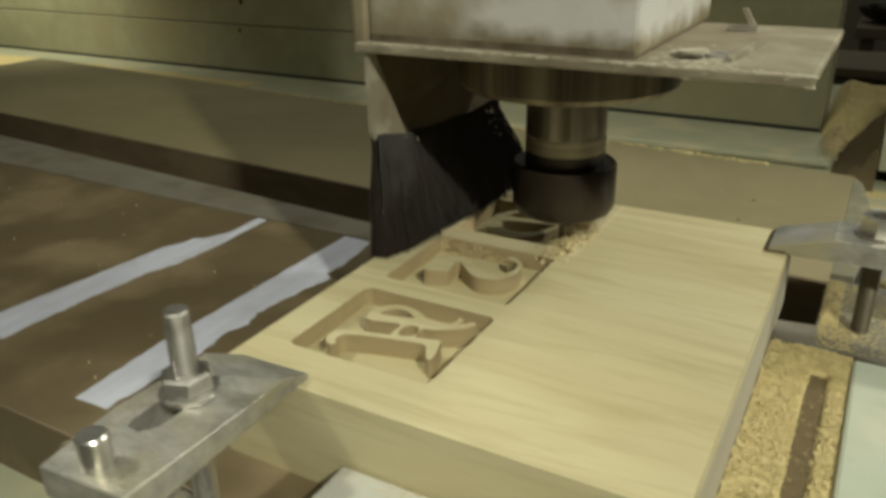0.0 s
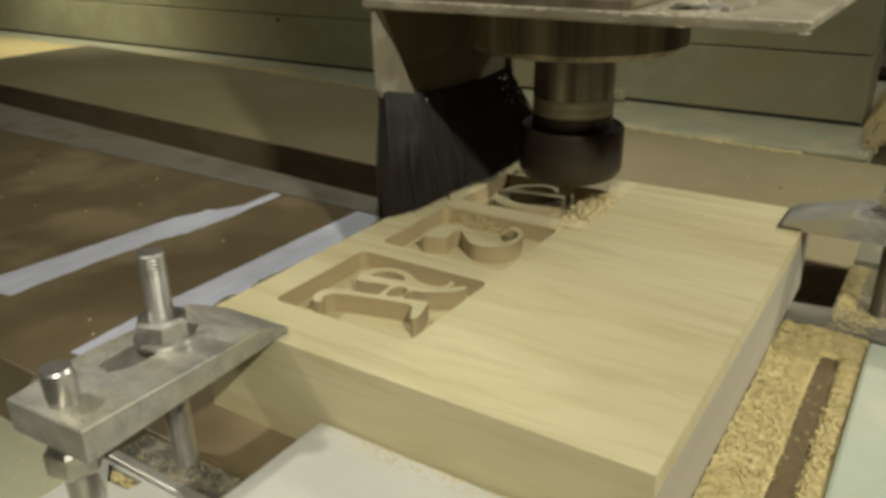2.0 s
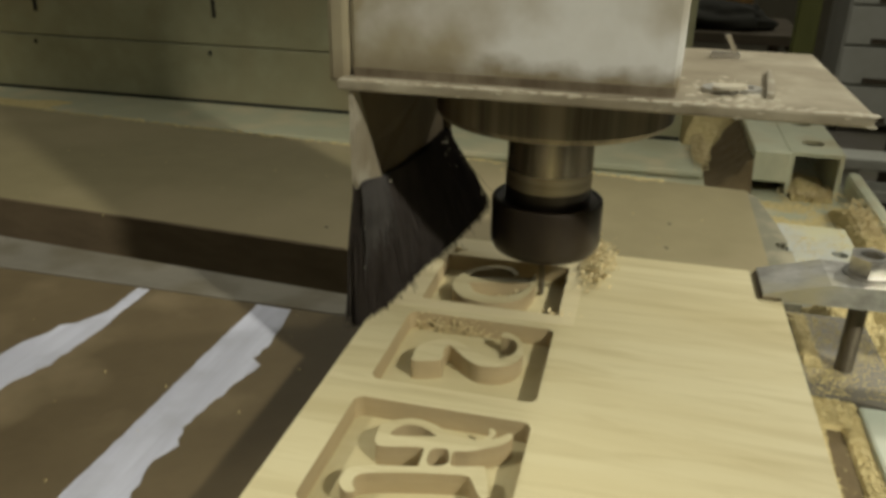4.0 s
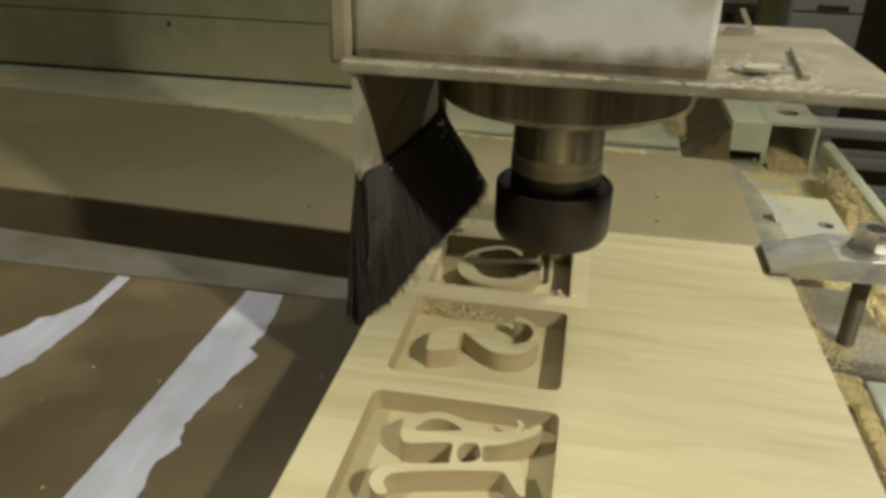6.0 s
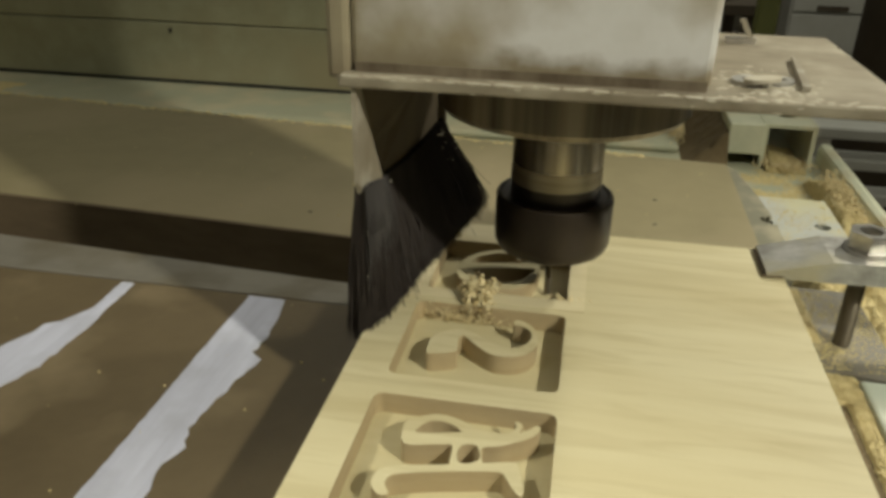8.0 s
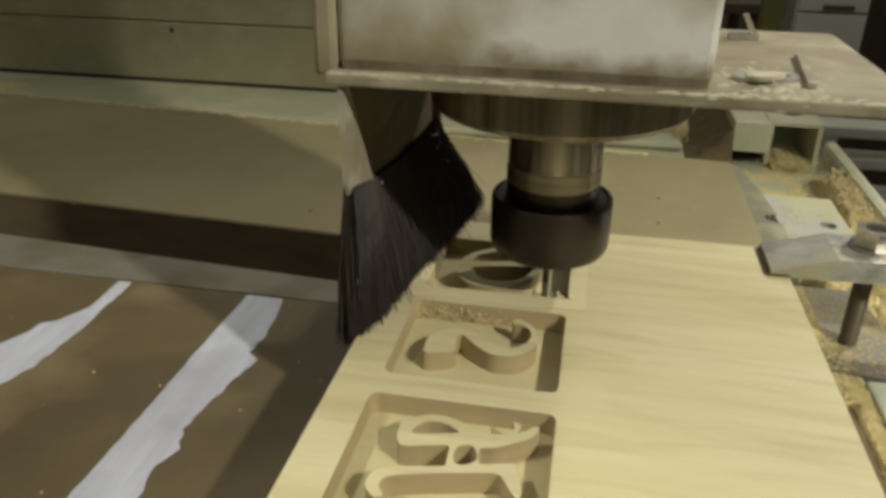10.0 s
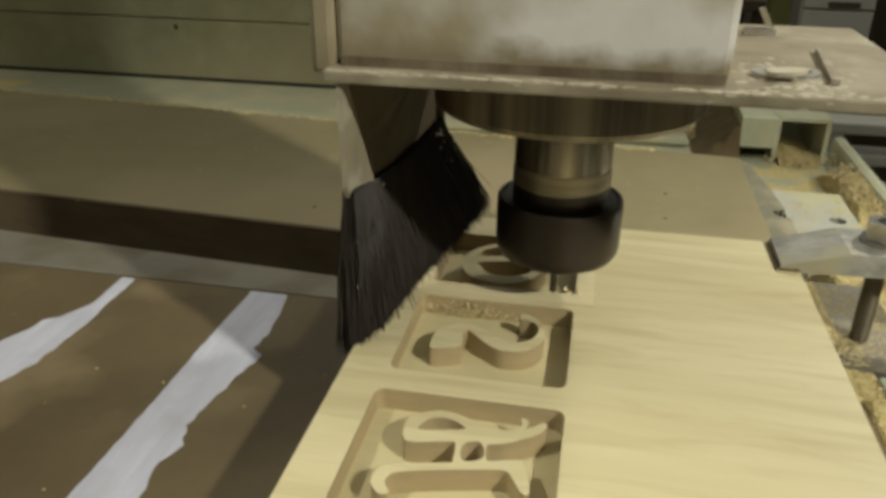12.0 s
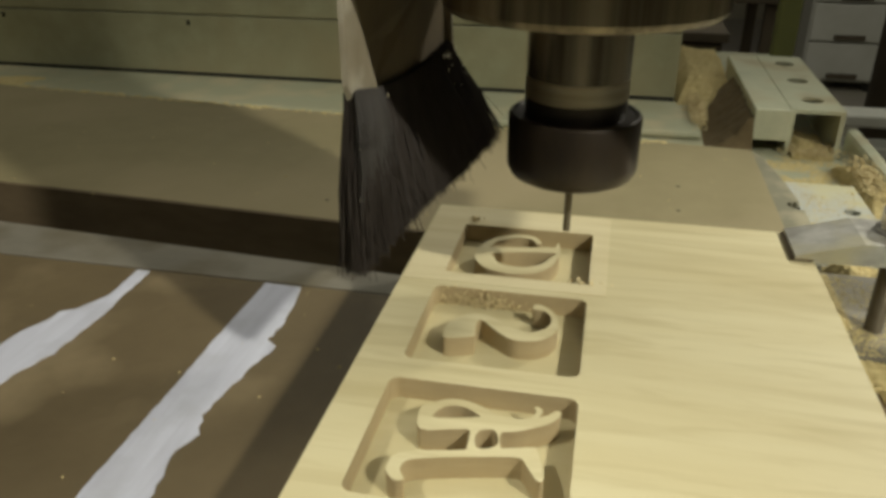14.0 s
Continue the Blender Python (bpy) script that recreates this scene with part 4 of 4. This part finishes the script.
def beyond():
    g = -ZTOP / U
    solo("green_post", box(5.05, 5.68, 20.0, 20.7, g, 40, 0.08), OLIVE, (5.35, 20.3, g), "olive green steel post standing behind the bed", "post")
    solo("dark_pillar", lathe([(2.6, g), (2.6, 46)], 17.4, 42, 24), SHADE, (17.4, 42, g), "dark round pillar standing on the floor", "pillar", smooth=True)
    ob = thing("low_bench", (20, 28, g), "grey steel bench frame standing low on the floor", "bench")
    for i, z in enumerate((-5.6, -6.9, -8.4)):
        part("slat", box(8.3, 34, 26 + i * 0.1, 27.4, z, z + 0.5, 0.1), GREY, ob)
    for x in (8.6, 33):
        part("leg", box(x, x + 0.9, 26.5, 27.3, g, -5.6), GREY, ob)
    ob = thing("low_shelf", (4, 43, g), "dark steel shelf far behind the bed", "shelf")
    part("board", box(1.0, 9.2, 41, 49, -3.2, -2.61, 0.05), SHADE, ob)
    for x in (1.3, 8.3):
        for y in (41.4, 48):
            part("leg", box(x, x + 0.6, y, y + 0.6, g, -3.2), SHADE, ob)
    bm = bmesh.new()
    bmesh.ops.create_icosphere(bm, subdivisions=4, radius=1)
    for v in bm.verts:
        k = 1 + 0.35 * noise.fractal(v.co * 1.3, 1.0, 2.0, 4)
        v.co = Vector((4.6 + 3.2 * v.co.x * k, 43.2 + 1.6 * v.co.y * k, -2.0 + max(-0.6, 0.9 * v.co.z * k)))
    solo("dark_cloth", bm, DARK, (4.6, 43.2, -2.6), "dark crumpled shop cloth on a steel shelf", "cloth", smooth=True)
    solo("brown_crate", box(2.6, 6.6, 45.4, 48.4, -2.6, 3.0, 0.1), mat("orange_brown_board", (0.30, 0.17, 0.06), 0.7, bump=0.1), (4.6, 47, -2.6), "orange-brown wooden crate on a far shelf", "crate")
    ob = thing("tool_cabinet", (3, 30, g), "dark brown wooden cabinet standing behind the bed", "cabinet")
    part("carcass", box(0.5, 4.4, 27.0, 31.0, g, -2.7, 0.1), SHADE, ob)
    part("top", box(0.3, 4.6, 26.8, 31.2, -2.69, -2.3, 0.06), SHADE, ob)


def loose_bits():
    """Crumbs on the ledge and on the board."""
    rnd = random.Random(31)
    bm = bmesh.new()
    for x, y, r in ((-8.25, 11.9, 0.10), (-8.1, 11.95, 0.07), (-9.8, 11.8, 0.06), (-8.6, 12.1, 0.05), (-11.5, 11.6, 0.04)):
        made = bmesh.ops.create_icosphere(bm, subdivisions=2, radius=r)["verts"]
        for v in made:
            v.co = Vector((x + v.co.x * rnd.uniform(0.7, 1.6), y + v.co.y, BEDZ + 0.03 + (v.co.z + r) * 0.5))
    solo("crumbs", bm, CHIP, (-9, 11.8, BEDZ), "pale wood crumbs on the ledge", "crumbs", kind="stuff")
    bm = bmesh.new()
    for i in range(50):
        x, y, r = rnd.uniform(-12, -1.9), rnd.uniform(-3.6, 1.3), rnd.uniform(0.006, 0.018)
        made = bmesh.ops.create_icosphere(bm, subdivisions=1, radius=r)["verts"]
        for v in made:
            v.co = v.co + Vector((x, y, TOPZ + 0.006))
    for i in range(40):
        x, y, r = rnd.uniform(-12, 2.6), rnd.uniform(3.5, 8.2), rnd.uniform(0.006, 0.016)
        made = bmesh.ops.create_icosphere(bm, subdivisions=1, radius=r)["verts"]
        for v in made:
            v.co = v.co + Vector((x, y, FIBZ + 0.006))
    solo("dust_specks", bm, CHIP, (-5, 0, TOPZ), "pale dust specks scattered on the boards", "dust", kind="stuff")
    bm = bmesh.new()
    for i in range(420):
        x, r = rnd.uniform(-14, 1.2), rnd.uniform(0.01, 0.04)
        y = rnd.gauss(8.42 - 0.078 * x, 0.05)
        made = bmesh.ops.create_icosphere(bm, subdivisions=1, radius=r)["verts"]
        for v in made:
            v.co = Vector((v.co.x * 1.8, v.co.y, v.co.z * 0.5)) + Vector((x, y, FIBZ))
    solo("edge_dust", bm, CHIP, (-3, 8.3, FIBZ), "ragged dust along the fibreboard's far edge", "dust", kind="stuff")


beyond()
loose_bits()
green_beam()
hole_tube()
side_rail()
pale_box()
heap("wood_chips", 2.32, 3.185, -5.0, 1.04, BEDZ, -0.66, 2, "yellow wood chips filling the gap beside the block", (2.89, 0.55, 0.09), True, 0.12)
solo("dark_strip", box(2.785, 2.995, -5.0, 0.55, BEDZ, -1.025, 0.02), DARKDUST, (2.89, -2, BEDZ), "dark brown strip between the wood chips", "strip")
heap("wood_chips", 2.75, 2.98, 1.62, 3.04, TOPZ - 0.03, -0.87, 27, "yellow wood chips along the metal strip")
heap("sawdust", -44, -9.5, 8.9, 13.2, BEDZ - 0.05, BEDZ + 0.36, 17, "yellow sawdust drifted along the beam's foot", None, False, 0.5)
heap("wood_chips", 3.96, 4.84, 10.25, 12.0, BEDZ - 0.04, -1.60, 6, "yellow wood chips drifted into the tube mouth", None, False, 1.6)
chip_cluster("shavings", 4.4, 10.6, -1.74, (0.24, 0.22, 0.04), 800, 71, "ragged yellow shavings at the tube mouth", 1.3)
chip_cluster("shavings", 2.15, 12.6, BEDZ + 0.24, (0.10, 0.55, 0.10), 900, 72, "ragged yellow shavings at the beam's end", 1.5)
bank("sawdust", (2.15, 3.11), (9.9, 14.6), BEDZ, -1.02, 61, "sawdust banked against the square tube, browned for its shade")
scatter("sawdust", 2.8, 4.9, 6.9, 10.4, BEDZ, 9000, 0.026, 62, "yellow sawdust strewn over the bed", CHIP)
heap("wood_chips", 3.2, 4.4, 1.3, 5.0, BEDZ - 0.3, -1.05, 4, "yellow wood chips drifted under the clamp")
heap("wood_chips", 4.62, 5.2, 6.6, 9.7, BEDZ, -1.40, 9, "yellow wood chips heaped against the rail", None, False, 0.9)
chip_cluster("shavings", 4.98, 8.3, -1.52, (0.11, 0.55, 0.05), 1100, 73, "loose yellow shavings on the heap by the rail", 1.3)
heap("wood_chips", 4.27, 5.2, 0.9, 6.6, BEDZ, -1.45, 19, "yellow wood chips drifted along the rail", None, False, 0.9)
heap("wood_chips", 1.72, 3.3, 13.2, 19.8, BEDZ, -0.92, 12, "yellow wood chips heaped behind the beam end", None, False, 0.55)
drawers()


def motions():
    head = bpy.data.objects["router_head"]
    rows = [(0.0, -0.14, 0.55, 0), (0.5, -0.27, 0.53, 0), (1.0, -0.46, 0.30, 0), (1.5, -0.31, 0.48, 0), (2.0, -0.24, 0.80, 0), (2.5, -0.22, 1.06, 0), (3.0, -0.31, 1.35, 0), (3.5, -0.30, 1.32, 0),
            (4.7, -0.25, 0.9, 0), (6.0, -0.26, 0.93, 0), (6.5, -0.23, 0.67, 0), (7.0, -0.27, 0.46, 0), (7.5, -0.28, 0.55, 0), (8.0, -0.22, 0.77, 0), (8.5, -0.19, 1.08, 0), (9.7, -0.25, 0.6, 0),
            (11.0, -0.16, 0.88, 0), (11.5, -0.15, 0.57, 0), (12.0, -0.22, 0.43, 0), (12.5, -0.22, 0.53, 0), (13.0, -0.23, 0.55, 0), (13.3, -0.23, 0.48, 0.02), (13.5, -0.23, 0.42, 0.2), (14.0, -0.25, 0.31, 0.76)]
    near, tuft = bpy.data.objects["shavings"], bpy.data.objects["shavings_tuft"]
    walk(near, [(t, Matrix.Translation(P(x, y, z))) for t, x, y, z in ((0, -0.02, 0.62, 0), (1.0, 0.09, 0.80, 0), (1.6, 0.08, 0.80, 0), (2.5, 0.0, 0.70, -0.02), (3.2, -0.12, 0.55, -0.2), (4.3, 0.5, 2.2, 0.1), (4.8, 0.6, 2.6, -1.9), (14, 0.6, 2.6, -1.9))])
    walk(tuft, [(t, Matrix.Translation(P(x, y, z))) for t, x, y, z in ((0, -0.55, 0.85, -0.29), (6.9, -0.55, 0.85, -0.29), (7.3, -0.90, 0.22, 0.0), (8.7, -0.90, 0.22, 0.0), (9.4, -1.9, 2.5, 0.1), (9.8, -2.4, 2.6, -1.9), (14, -2.4, 2.6, -1.9))])
    walk(head, [(t, Matrix.Translation(P(x, y, z))) for t, x, y, z in rows])


motions()
